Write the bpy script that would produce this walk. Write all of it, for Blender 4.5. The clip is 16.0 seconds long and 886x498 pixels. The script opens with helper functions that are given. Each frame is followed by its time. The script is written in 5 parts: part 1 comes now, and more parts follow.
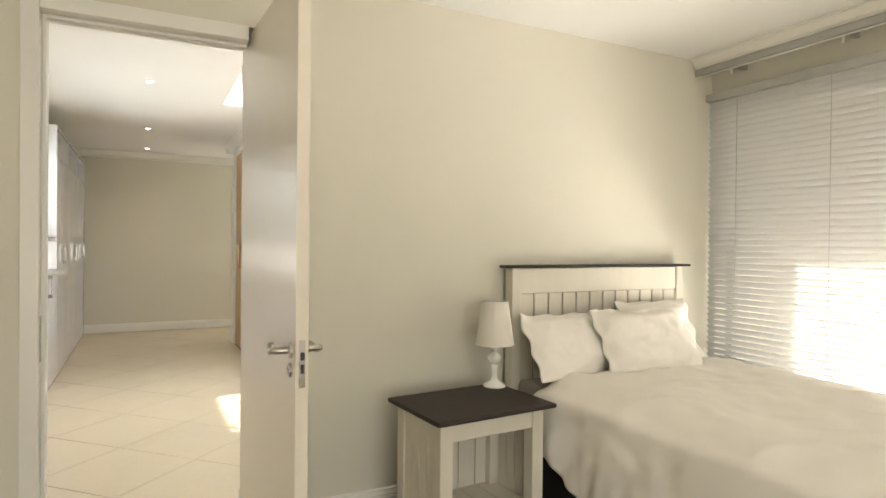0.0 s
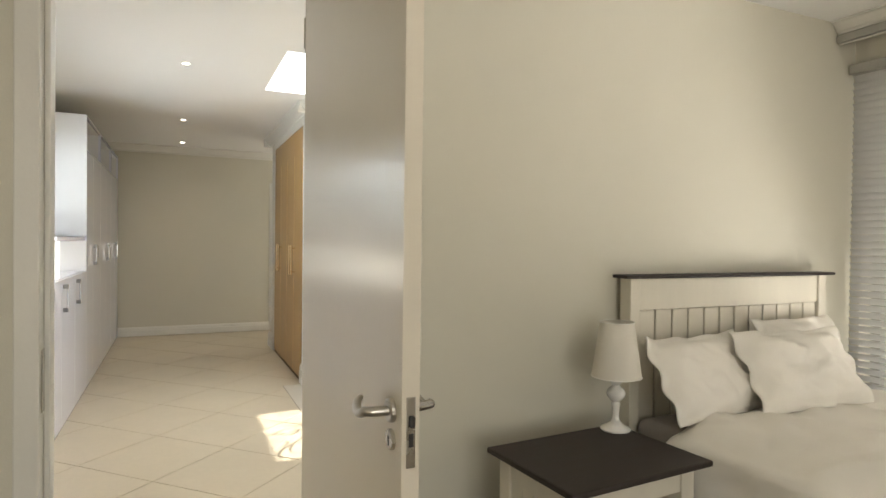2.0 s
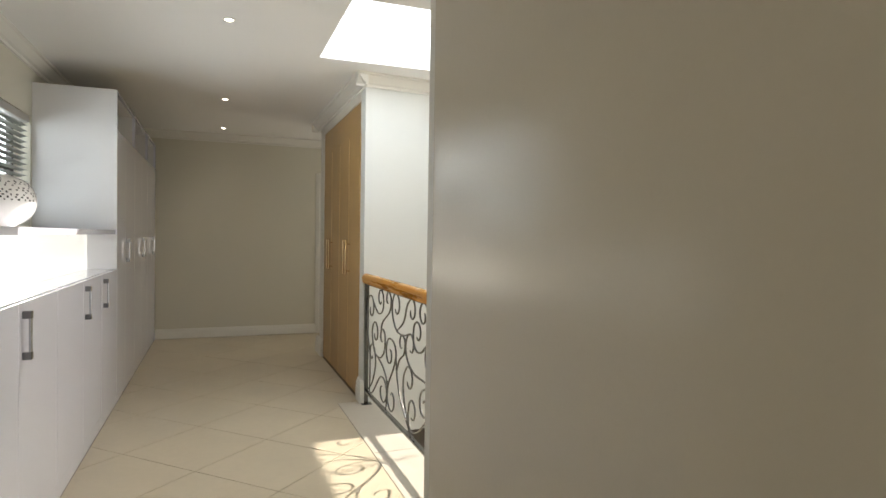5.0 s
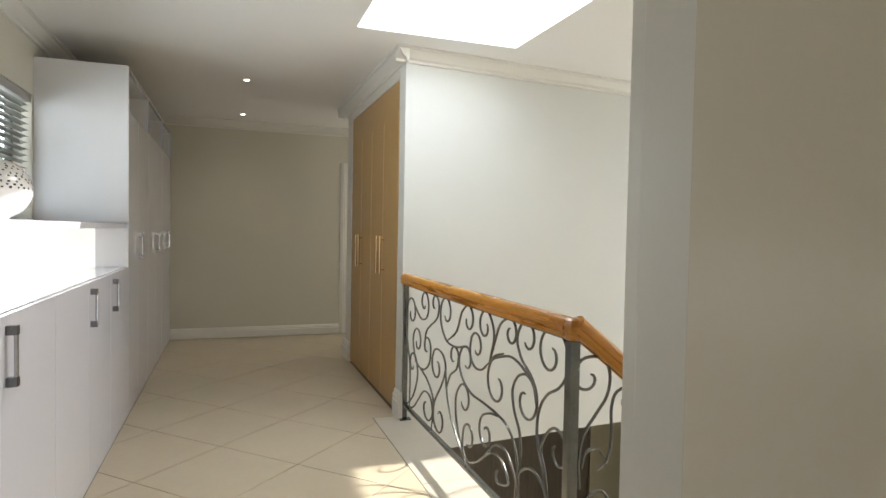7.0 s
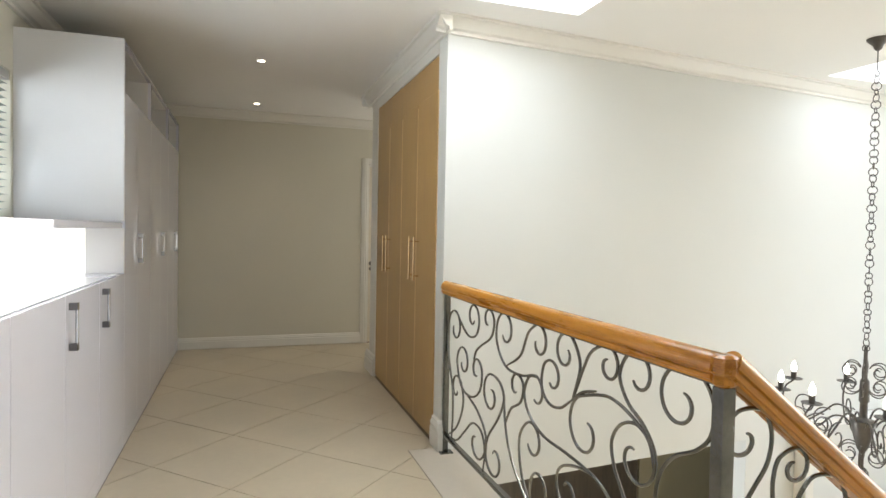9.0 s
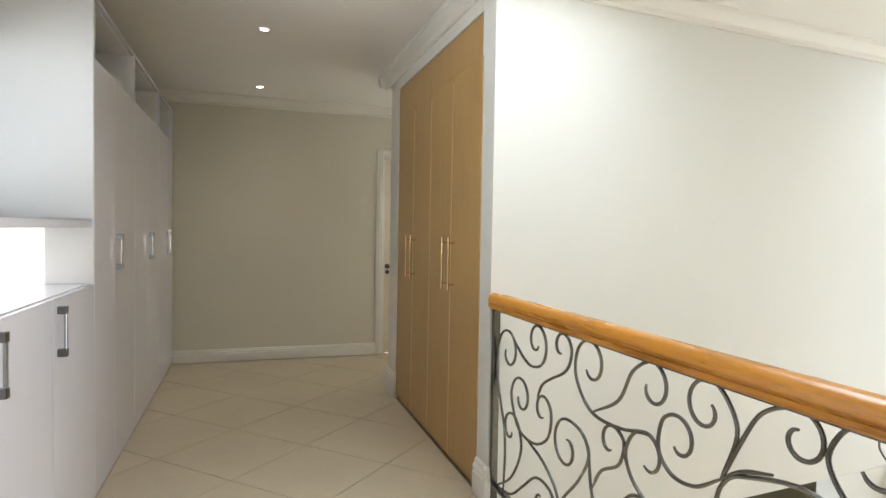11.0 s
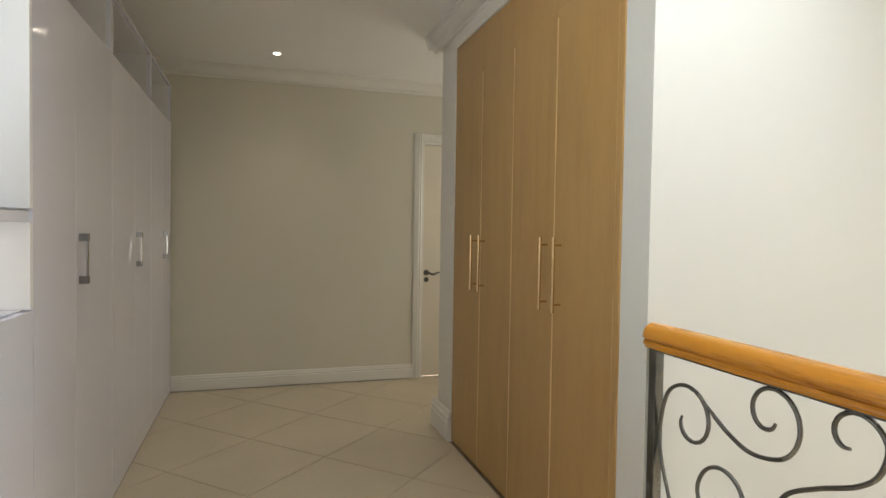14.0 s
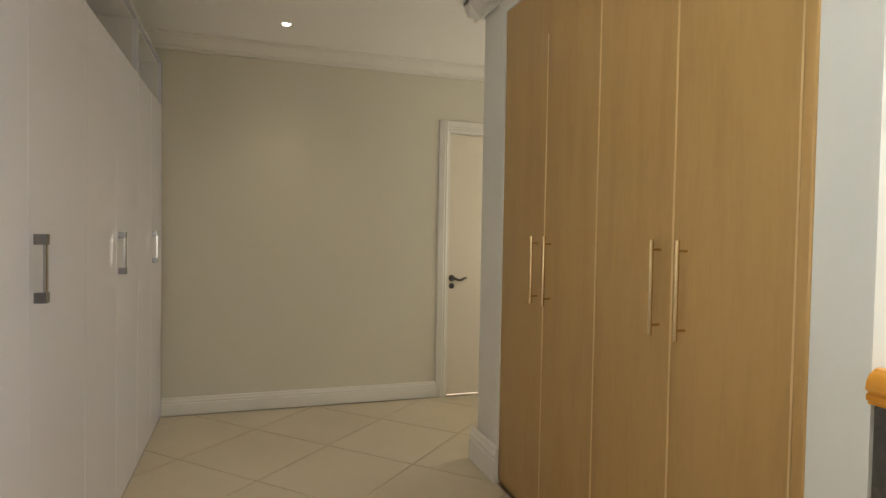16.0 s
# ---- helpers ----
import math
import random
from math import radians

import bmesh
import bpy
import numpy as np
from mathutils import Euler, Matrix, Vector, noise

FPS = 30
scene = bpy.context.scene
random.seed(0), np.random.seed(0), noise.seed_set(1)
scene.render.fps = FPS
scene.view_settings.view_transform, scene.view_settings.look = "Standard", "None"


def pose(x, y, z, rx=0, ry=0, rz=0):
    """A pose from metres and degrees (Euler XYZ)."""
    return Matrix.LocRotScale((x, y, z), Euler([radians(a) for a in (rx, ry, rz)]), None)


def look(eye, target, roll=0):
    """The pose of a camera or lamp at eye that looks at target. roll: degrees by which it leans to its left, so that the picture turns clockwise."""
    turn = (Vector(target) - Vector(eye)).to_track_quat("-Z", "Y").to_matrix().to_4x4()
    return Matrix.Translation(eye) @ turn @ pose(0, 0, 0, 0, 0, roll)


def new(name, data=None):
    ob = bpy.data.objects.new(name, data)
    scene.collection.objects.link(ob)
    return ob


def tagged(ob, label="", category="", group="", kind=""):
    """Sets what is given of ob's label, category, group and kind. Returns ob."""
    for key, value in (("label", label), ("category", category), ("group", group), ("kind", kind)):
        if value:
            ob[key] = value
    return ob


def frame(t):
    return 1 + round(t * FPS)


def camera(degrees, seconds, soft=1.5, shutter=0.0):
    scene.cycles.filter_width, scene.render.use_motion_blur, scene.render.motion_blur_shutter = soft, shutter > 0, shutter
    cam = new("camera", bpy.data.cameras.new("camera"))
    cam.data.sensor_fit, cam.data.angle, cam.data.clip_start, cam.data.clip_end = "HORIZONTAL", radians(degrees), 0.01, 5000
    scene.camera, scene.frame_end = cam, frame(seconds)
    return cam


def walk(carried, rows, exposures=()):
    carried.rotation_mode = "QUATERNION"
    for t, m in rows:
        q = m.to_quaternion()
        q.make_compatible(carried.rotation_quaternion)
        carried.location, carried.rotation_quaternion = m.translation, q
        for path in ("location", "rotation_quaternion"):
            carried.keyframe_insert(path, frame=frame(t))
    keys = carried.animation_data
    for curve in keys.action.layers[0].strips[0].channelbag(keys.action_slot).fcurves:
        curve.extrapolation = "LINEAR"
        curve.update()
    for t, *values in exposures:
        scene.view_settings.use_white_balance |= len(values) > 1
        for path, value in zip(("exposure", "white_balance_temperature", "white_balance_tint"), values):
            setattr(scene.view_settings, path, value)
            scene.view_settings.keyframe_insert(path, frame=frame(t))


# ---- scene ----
cam = camera(73.4, 16.0)
PATH = [
    (0, (0.097, 0.125, 1.324), (0.997, 1.91, 1.306), 0.6),
    (0.5, (0.11, 0.285, 1.334), (0.99, 2.081, 1.315), 0.6),
    (1, (0.117, 0.456, 1.334), (0.972, 2.264, 1.313), 0.7),
    (1.5, (0.103, 0.633, 1.337), (0.933, 2.452, 1.313), 0.7),
    (2, (0.092, 0.794, 1.347), (0.907, 2.62, 1.32), 0.7),
    (2.5, (0.107, 0.929, 1.342), (0.906, 2.762, 1.313), 0.8),
    (3, (0.126, 1.082, 1.348), (0.902, 2.925, 1.318), 0.8),
    (3.5, (0.117, 1.221, 1.352), (0.874, 3.072, 1.319), 0.8),
    (4, (0.11, 1.381, 1.334), (0.842, 3.242, 1.303), 0.9),
    (6.5, (0.038, 2.118, 1.329), (0.726, 3.996, 1.27), 0.9),
    (7, (0.026, 2.268, 1.335), (0.697, 4.151, 1.274), 1.1),
    (7.5, (0.012, 2.415, 1.335), (0.672, 4.302, 1.273), 1.1),
    (8, (0.016, 2.568, 1.329), (0.667, 4.458, 1.267), 1.1),
    (8.5, (0.017, 2.748, 1.332), (0.662, 4.64, 1.271), 1.1),
    (9, (0.032, 2.924, 1.328), (0.665, 4.82, 1.269), 1.1),
    (11.5, (0.06, 3.855, 1.327), (0.671, 5.758, 1.263), 1.0),
    (12, (0.058, 4.049, 1.328), (0.66, 5.955, 1.264), 1.0),
    (12.5, (0.048, 4.21, 1.319), (0.648, 6.117, 1.257), 0.9),
    (13, (0.049, 4.387, 1.31), (0.643, 6.295, 1.249), 0.9),
    (13.5, (0.037, 4.569, 1.309), (0.628, 6.479, 1.249), 0.9),
    (14, (0.016, 4.742, 1.302), (0.609, 6.651, 1.244), 0.9),
    (14.5, (-0.029, 4.925, 1.304), (0.569, 6.832, 1.246), 0.9),
    (15, (-0.045, 5.071, 1.29), (0.556, 6.978, 1.231), 0.9),
    (15.5, (-0.056, 5.244, 1.289), (0.552, 7.149, 1.235), 0.8),
    (16, (-0.068, 5.407, 1.3), (0.549, 7.309, 1.242), 1.0),
]
# exposure and white balance along the walk
EXPOSURES = [(0, 1.66, 6780, 10), (1, 1.54, 6750, 10), (2, 1.24, 6600, 10), (3, 1.08, 6650, 10), (4, 0.72, 6650, 10), (6.5, 0.70, 6480, 10), (8, 0.97, 6430, 10), (12, 1.07, 6550, 10), (14, 0.99, 6700, 10), (15, 0.93, 6850, 10), (16, 1.17, 7180, 10)]
walk(cam, [(t, look(eye, target, roll)) for t, eye, target, roll in PATH], EXPOSURES)

# ---- world, sun and large lights ----
SUN_DIR = Vector((-1.415, -0.31, -1.0)).normalized()
world = bpy.data.worlds.new("world")
scene.world = world
world.use_nodes = True
wn = world.node_tree
sky = wn.nodes.new("ShaderNodeTexSky")
sky.sky_type = "NISHITA"
sky.sun_disc = False
sky.dust_density = 4.0
sky.sun_elevation = math.asin(-SUN_DIR.z)
sky.sun_rotation = math.atan2(-SUN_DIR.x, -SUN_DIR.y)
wn.links.new(sky.outputs[0], wn.nodes["Background"].inputs[0])
wn.nodes["Background"].inputs[1].default_value = 0.15

sun = new("sun", bpy.data.lights.new("sun", "SUN"))
sun.data.energy, sun.data.angle, sun.data.color = 5.0, radians(0.6), (1.0, 0.95, 0.87)
sun.rotation_euler = SUN_DIR.to_track_quat("-Z", "Y").to_euler()


def sky_lamp(name, m, sx, sy, watts, color=(0.87, 0.94, 1.0)):
    lamp = new(name, bpy.data.lights.new(name, "AREA"))
    lamp.data.shape, lamp.data.size, lamp.data.size_y = "RECTANGLE", sx, sy
    lamp.data.energy, lamp.data.color = watts, color
    lamp.matrix_world = m
    return lamp


sky_lamp("skylight_daylight", pose(1.32, 5.43, 2.93), 1.1, 1.12, 15)
sky_lamp("skylight_daylight", pose(4.90, 5.85, 2.93), 1.1, 1.12, 8)
# added fill from the unseen stairwell end, brightens cabinets and ceiling
sky_lamp("stair_end_fill", pose(6.62, 4.75, 0.5, 0, 90, 0), 3.3, 2.2, 27, (0.80, 0.91, 1.0))
# added fill from behind the viewpoint, lights the headboard wall evenly
sky_lamp("bedroom_back_fill", pose(0.3, -3.06, 1.3, 90, 0, 0), 2.9, 1.8, 23, (1.0, 0.95, 0.85))
# added fill before the plain passage wall, brightens the landing's far end
sky_lamp("passage_fill", pose(2.985, 9.15, 1.45, 0, 90, 0), 1.2, 0.9, 5.5, (1.0, 0.95, 0.86))
# added fill for the room below; the wall behind it has no window
sky_lamp("lower_room_fill", pose(1.12, 8.0, -1.5, 0, -90, 0), 1.6, 1.6, 50)
# added strip low behind the bed, aimed up as terrace bounce on the ceiling
sky_lamp("terrace_bounce_fill", pose(3.55, 0.85, 0.42, 0, 132, 0), 0.30, 2.4, 20, (1.0, 0.97, 0.92))
sky_lamp("hall_window_daylight", pose(-1.33, 5.85, 1.75, 0, -90, 0), 0.75, 1.8, 10)


# ---- helpers for meshes ----
def mesh_of(name, bm):
    me = bpy.data.meshes.new(name)
    bm.normal_update()
    bm.to_mesh(me)
    bm.free()
    return me


def part(name, bm, material, parent=None, label=""):
    """One mesh object from a bmesh, under a thing or a part."""
    ob = new(name, mesh_of(name, bm))
    ob.data.materials.append(material)
    if parent is not None:
        ob.parent = parent
        ob.matrix_parent_inverse = parent_world(parent).inverted()
    if label:
        tagged(ob, label)
    return ob


def parent_world(ob):
    m = ob.matrix_basis.copy()
    while ob.parent is not None:
        m = ob.parent.matrix_basis @ ob.matrix_parent_inverse @ m
        ob = ob.parent
    return m


def thing(name, x, y, z, label, category, group="", rz=0):
    e = new(name)
    e.empty_display_size = 0.1
    e.matrix_basis = pose(x, y, z, 0, 0, rz)
    return tagged(e, label, category, group)


def smooth(ob, angle=40):
    for p in ob.data.polygons:
        p.use_smooth = True
    ob.data.set_sharp_from_angle(angle=radians(angle))
    return ob


def add_box(bm, x0, y0, z0, x1, y1, z1, bevel=0.0, segments=2):
    r = bmesh.ops.create_cube(bm, size=1.0)
    vs = r["verts"]
    for v in vs:
        v.co = Vector(((x0 + x1) / 2 + v.co.x * (x1 - x0), (y0 + y1) / 2 + v.co.y * (y1 - y0), (z0 + z1) / 2 + v.co.z * (z1 - z0)))
    if bevel > 0:
        edges = list({e for v in vs for e in v.link_edges})
        bmesh.ops.bevel(bm, geom=edges, offset=bevel, segments=segments, affect="EDGES", profile=0.6)
    return bm


def box(x0, y0, z0, x1, y1, z1, bevel=0.0, segments=2):
    return add_box(bmesh.new(), x0, y0, z0, x1, y1, z1, bevel, segments)


def prism(poly, axis, a, b, shift=None):
    """Extrudes a 2D outline from a to b along an axis. For x the outline is (y, z), for y (x, z), for z (x, y)."""
    bm = bmesh.new()
    place = {"x": lambda p, s: (s, p[0], p[1]), "y": lambda p, s: (p[0], s, p[1]), "z": lambda p, s: (p[0], p[1], s)}[axis]
    v0 = [bm.verts.new(place(p, a)) for p in poly]
    v1 = [bm.verts.new(place(p, b)) for p in poly]
    n = len(poly)
    for i in range(n):
        bm.faces.new((v0[i], v0[(i + 1) % n], v1[(i + 1) % n], v1[i]))
    bm.faces.new(v0[::-1])
    bm.faces.new(v1)
    bmesh.ops.recalc_face_normals(bm, faces=bm.faces)
    return bm


def add_tube(bm, pts, radii, sides=8, closed=False):
    """A round bar along points; radii is one number or one for each point."""
    pts = [Vector(p) for p in pts]
    n = len(pts)
    if isinstance(radii, (int, float)):
        radii = [radii] * n
    rings = []
    ref = None
    for i, p in enumerate(pts):
        if closed:
            d = pts[(i + 1) % n] - pts[i - 1]
        else:
            d = pts[min(i + 1, n - 1)] - pts[max(i - 1, 0)]
        d.normalize()
        if ref is None:
            ref = d.orthogonal().normalized()
        ref = (ref - d * ref.dot(d)).normalized()
        side = d.cross(ref)
        rings.append([bm.verts.new(p + (ref * math.cos(a) + side * math.sin(a)) * radii[i]) for a in [2 * math.pi * k / sides for k in range(sides)]])
    for i in range(n if closed else n - 1):
        r0, r1 = rings[i], rings[(i + 1) % n]
        for k in range(sides):
            bm.faces.new((r0[k], r0[(k + 1) % sides], r1[(k + 1) % sides], r1[k]))
    if not closed:
        bm.faces.new(rings[0][::-1])
        bm.faces.new(rings[-1])
    return bm


def add_lathe(bm, profile, cx, cy, cz, sides=28):
    """Turns a profile of (radius, height) round the z axis."""
    rings = []
    for r, h in profile:
        rings.append([bm.verts.new((cx + r * math.cos(2 * math.pi * k / sides), cy + r * math.sin(2 * math.pi * k / sides), cz + h)) for k in range(sides)])
    for r0, r1 in zip(rings, rings[1:]):
        for k in range(sides):
            bm.faces.new((r0[k], r0[(k + 1) % sides], r1[(k + 1) % sides], r1[k]))
    bm.faces.new(rings[0][::-1])
    bm.faces.new(rings[-1])
    return bm


def lathe(profile, cx=0, cy=0, cz=0, sides=28):
    return add_lathe(bmesh.new(), profile, cx, cy, cz, sides)


# ---- materials ----
def material(name, color, rough=0.5, metal=0.0, vary=0.06, scale=3.0, fine=60.0, bump=0.05, coat=0.0, stretch=(1, 1, 1), rough_vary=0.08):
    """A surface with slow stains, fine grain and a light relief."""
    m = bpy.data.materials.new(name)
    m.use_nodes = True
    nt = m.node_tree
    b = nt.nodes["Principled BSDF"]
    b.inputs["Metallic"].default_value = metal
    b.inputs["Coat Weight"].default_value = coat
    b.inputs["Coat Roughness"].default_value = 0.08
    tc = nt.nodes.new("ShaderNodeTexCoord")
    mp = nt.nodes.new("ShaderNodeMapping")
    mp.inputs["Scale"].default_value = stretch
    mp.inputs["Location"].default_value = (0.37, 0.71, 0.53)
    nt.links.new(tc.outputs["Object"], mp.inputs[0])
    slow, quick = nt.nodes.new("ShaderNodeTexNoise"), nt.nodes.new("ShaderNodeTexNoise")
    for nd, sc, det in ((slow, scale, 4), (quick, fine, 3)):
        nd.inputs["Scale"].default_value = sc
        nd.inputs["Detail"].default_value = det
        nt.links.new(mp.outputs[0], nd.inputs["Vector"])
    add = nt.nodes.new("ShaderNodeMath")
    add.operation = "MULTIPLY_ADD"
    nt.links.new(quick.outputs[0], add.inputs[0])
    add.inputs[1].default_value = 0.4
    nt.links.new(slow.outputs[0], add.inputs[2])
    ramp = nt.nodes.new("ShaderNodeMapRange")
    ramp.inputs["From Min"].default_value, ramp.inputs["From Max"].default_value = 0.35, 1.05
    ramp.inputs["To Min"].default_value, ramp.inputs["To Max"].default_value = 1 - vary, 1 + vary
    nt.links.new(add.outputs[0], ramp.inputs["Value"])
    mix = nt.nodes.new("ShaderNodeVectorMath")
    mix.operation = "SCALE"
    mix.inputs[0].default_value = color
    nt.links.new(ramp.outputs[0], mix.inputs["Scale"])
    nt.links.new(mix.outputs[0], b.inputs["Base Color"])
    rr = nt.nodes.new("ShaderNodeMapRange")
    rr.inputs["To Min"].default_value, rr.inputs["To Max"].default_value = max(rough - rough_vary, 0.02), min(rough + rough_vary, 1)
    nt.links.new(slow.outputs[0], rr.inputs["Value"])
    nt.links.new(rr.outputs[0], b.inputs["Roughness"])
    if bump > 0:
        bp = nt.nodes.new("ShaderNodeBump")
        bp.inputs["Strength"].default_value = bump
        bp.inputs["Distance"].default_value = 0.01
        nt.links.new(quick.outputs[0], bp.inputs["Height"])
        nt.links.new(bp.outputs[0], b.inputs["Normal"])
    return m


def let_through(m, color, amount):
    """Makes a thin surface pass a share of the light that falls on its far side."""
    nt = m.node_tree
    out = nt.nodes["Material Output"]
    tr, mix = nt.nodes.new("ShaderNodeBsdfTranslucent"), nt.nodes.new("ShaderNodeMixShader")
    tr.inputs["Color"].default_value = (*color, 1)
    mix.inputs[0].default_value = amount
    nt.links.new(nt.nodes["Principled BSDF"].outputs[0], mix.inputs[1])
    nt.links.new(tr.outputs[0], mix.inputs[2])
    nt.links.new(mix.outputs[0], out.inputs["Surface"])


def wood(name, light, dark, rough, grain=(1, 1, 1), coat=0.0, knots=0.0, bands=9.0):
    """Wood with long grain along the axis whose stretch is smallest, and knots where wanted."""
    m = bpy.data.materials.new(name)
    m.use_nodes = True
    nt = m.node_tree
    b = nt.nodes["Principled BSDF"]
    b.inputs["Coat Weight"].default_value = coat
    b.inputs["Coat Roughness"].default_value = 0.15
    tc = nt.nodes.new("ShaderNodeTexCoord")
    mp = nt.nodes.new("ShaderNodeMapping")
    mp.inputs["Scale"].default_value = grain
    nt.links.new(tc.outputs["Object"], mp.inputs[0])
    n1, n2, n3 = (nt.nodes.new("ShaderNodeTexNoise") for _ in range(3))
    n1.inputs["Scale"].default_value, n1.inputs["Detail"].default_value, n1.inputs["Distortion"].default_value = bands, 5, 0.6
    n2.inputs["Scale"].default_value, n2.inputs["Detail"].default_value = bands * 9, 3
    n3.inputs["Scale"].default_value = 1.3
    nt.links.new(mp.outputs[0], n1.inputs["Vector"])
    nt.links.new(mp.outputs[0], n2.inputs["Vector"])
    nt.links.new(tc.outputs["Object"], n3.inputs["Vector"])
    s = nt.nodes.new("ShaderNodeMath")
    s.operation = "MULTIPLY_ADD"
    nt.links.new(n2.outputs[0], s.inputs[0])
    s.inputs[1].default_value = 0.45
    nt.links.new(n1.outputs[0], s.inputs[2])
    s2 = nt.nodes.new("ShaderNodeMath")
    s2.operation = "MULTIPLY_ADD"
    nt.links.new(n3.outputs[0], s2.inputs[0])
    s2.inputs[1].default_value = 0.35
    nt.links.new(s.outputs[0], s2.inputs[2])
    cr = nt.nodes.new("ShaderNodeValToRGB")
    cr.color_ramp.elements[0].position, cr.color_ramp.elements[1].position = 0.55, 1.15
    cr.color_ramp.elements[0].color, cr.color_ramp.elements[1].color = (*dark, 1), (*light, 1)
    cr.color_ramp.elements[1].position = 1.0
    nt.links.new(s2.outputs[0], cr.inputs[0])
    out = cr.outputs[0]
    if knots > 0:
        vo = nt.nodes.new("ShaderNodeTexVoronoi")
        vo.inputs["Scale"].default_value = 2.6
        mk = nt.nodes.new("ShaderNodeMapping")
        mk.inputs["Scale"].default_value = (1.6, 0.8, 1.6)
        nt.links.new(tc.outputs["Object"], mk.inputs[0])
        nt.links.new(mk.outputs[0], vo.inputs["Vector"])
        kr = nt.nodes.new("ShaderNodeMapRange")
        kr.inputs["From Min"].default_value, kr.inputs["From Max"].default_value = 0.035, 0.10
        kr.inputs["To Min"].default_value, kr.inputs["To Max"].default_value = knots, 0.0
        nt.links.new(vo.outputs["Distance"], kr.inputs["Value"])
        mx = nt.nodes.new("ShaderNodeMix")
        mx.data_type = "RGBA"
        mx.inputs["B"].default_value = (0.06, 0.022, 0.006, 1)
        nt.links.new(kr.outputs[0], mx.inputs["Factor"])
        nt.links.new(out, mx.inputs["A"])
        out = mx.outputs["Result"]
    nt.links.new(out, b.inputs["Base Color"])
    rr = nt.nodes.new("ShaderNodeMapRange")
    rr.inputs["To Min"].default_value, rr.inputs["To Max"].default_value = rough - 0.06, rough + 0.1
    nt.links.new(n1.outputs[0], rr.inputs["Value"])
    nt.links.new(rr.outputs[0], b.inputs["Roughness"])
    bp = nt.nodes.new("ShaderNodeBump")
    bp.inputs["Strength"].default_value, bp.inputs["Distance"].default_value = 0.06, 0.004
    nt.links.new(n2.outputs[0], bp.inputs["Height"])
    nt.links.new(bp.outputs[0], b.inputs["Normal"])
    return m


def glowing(name, color, strength):
    m = bpy.data.materials.new(name)
    m.use_nodes = True
    b = m.node_tree.nodes["Principled BSDF"]
    b.inputs["Base Color"].default_value = (*color, 1)
    b.inputs["Emission Color"].default_value = (*color, 1)
    b.inputs["Emission Strength"].default_value = strength
    return m


def glass_material(name):
    m = bpy.data.materials.new(name)
    m.use_nodes = True
    b = m.node_tree.nodes["Principled BSDF"]
    b.inputs["Base Color"].default_value = (0.97, 0.99, 0.98, 1)
    b.inputs["Transmission Weight"].default_value = 1.0
    b.inputs["Roughness"].default_value = 0.0
    b.inputs["IOR"].default_value = 1.05
    return m


WALL = material("greige_wall_paint", (0.66, 0.63, 0.53), 0.62, vary=0.025, scale=1.2, fine=220, bump=0.06)
WALLCOOL = material("off_white_wall_paint", (0.69, 0.695, 0.66), 0.66, vary=0.03, scale=1.1, fine=220, bump=0.06)
WHITEWALL = material("white_wall_paint", (0.78, 0.76, 0.70), 0.6, vary=0.025, scale=1.2, fine=220, bump=0.05)
CEIL = material("white_ceiling_paint", (0.87, 0.86, 0.83), 0.85, vary=0.015, scale=1.0, fine=180, bump=0.04)
TRIM = material("white_trim_enamel", (0.78, 0.76, 0.70), 0.38, vary=0.025, scale=4, fine=90, bump=0.03)
DOORPAINT = material("white_satin_door_paint", (0.78, 0.715, 0.60), 0.20, vary=0.02, scale=2, fine=140, bump=0.03, rough_vary=0.03)
GLOSS = material("white_gloss_lacquer", (0.79, 0.80, 0.90), 0.07, vary=0.012, scale=2, fine=40, bump=0.004, coat=0.3, rough_vary=0.02)
MATTWHITE = material("white_melamine", (0.77, 0.765, 0.77), 0.5, vary=0.02, scale=3, fine=120, bump=0.02)
TILE = material("cream_porcelain_tile", (0.61, 0.525, 0.385), 0.36, vary=0.07, scale=2.2, fine=26, bump=0.0, rough_vary=0.035)
BORDER = material("pale_border_tile", (0.62, 0.565, 0.475), 0.36, vary=0.06, scale=3.0, fine=30, bump=0.0, rough_vary=0.04)
GROUT = material("brown_grout", (0.27, 0.21, 0.15), 0.9, vary=0.2, scale=6, fine=120, bump=0.2)
CARPET = material("beige_carpet", (0.29, 0.245, 0.18), 0.95, vary=0.15, scale=3, fine=400, bump=0.5)
OAK = wood("honey_oak_veneer", (0.480, 0.296, 0.108), (0.405, 0.238, 0.081), 0.36, (2.6, 2.6, 0.34), coat=0.12, bands=4)
PALEOAK = wood("pale_oak_edge", (0.72, 0.52, 0.27), (0.60, 0.40, 0.18), 0.4, (5, 5, 0.35), bands=5)
PINE = wood("orange_varnished_pine", (0.60, 0.255, 0.028), (0.29, 0.090, 0.006), 0.26, (7, 0.5, 7), coat=0.25, knots=0.9, bands=5)
PINE_X = wood("orange_varnished_pine_across", (0.60, 0.255, 0.028), (0.29, 0.090, 0.006), 0.26, (0.5, 7, 7), coat=0.25, bands=5)
ESPRESSO = wood("espresso_stained_wood", (0.030, 0.020, 0.016), (0.013, 0.009, 0.008), 0.58, (0.8, 8, 8), bands=7)
CREAM = material("cream_painted_wood", (0.70, 0.655, 0.55), 0.5, vary=0.05, scale=5, fine=60, bump=0.05, stretch=(3, 3, 0.5))
# shade in the plank gaps, put into a dark backing colour
GROOVE_SHADE = material("painted_groove_shade", (0.27, 0.245, 0.20), 0.8, vary=0.1)
IRON = material("brushed_pewter_iron", (0.17, 0.17, 0.16), 0.24, metal=0.92, vary=0.35, scale=9, fine=70, bump=0.12, rough_vary=0.12)
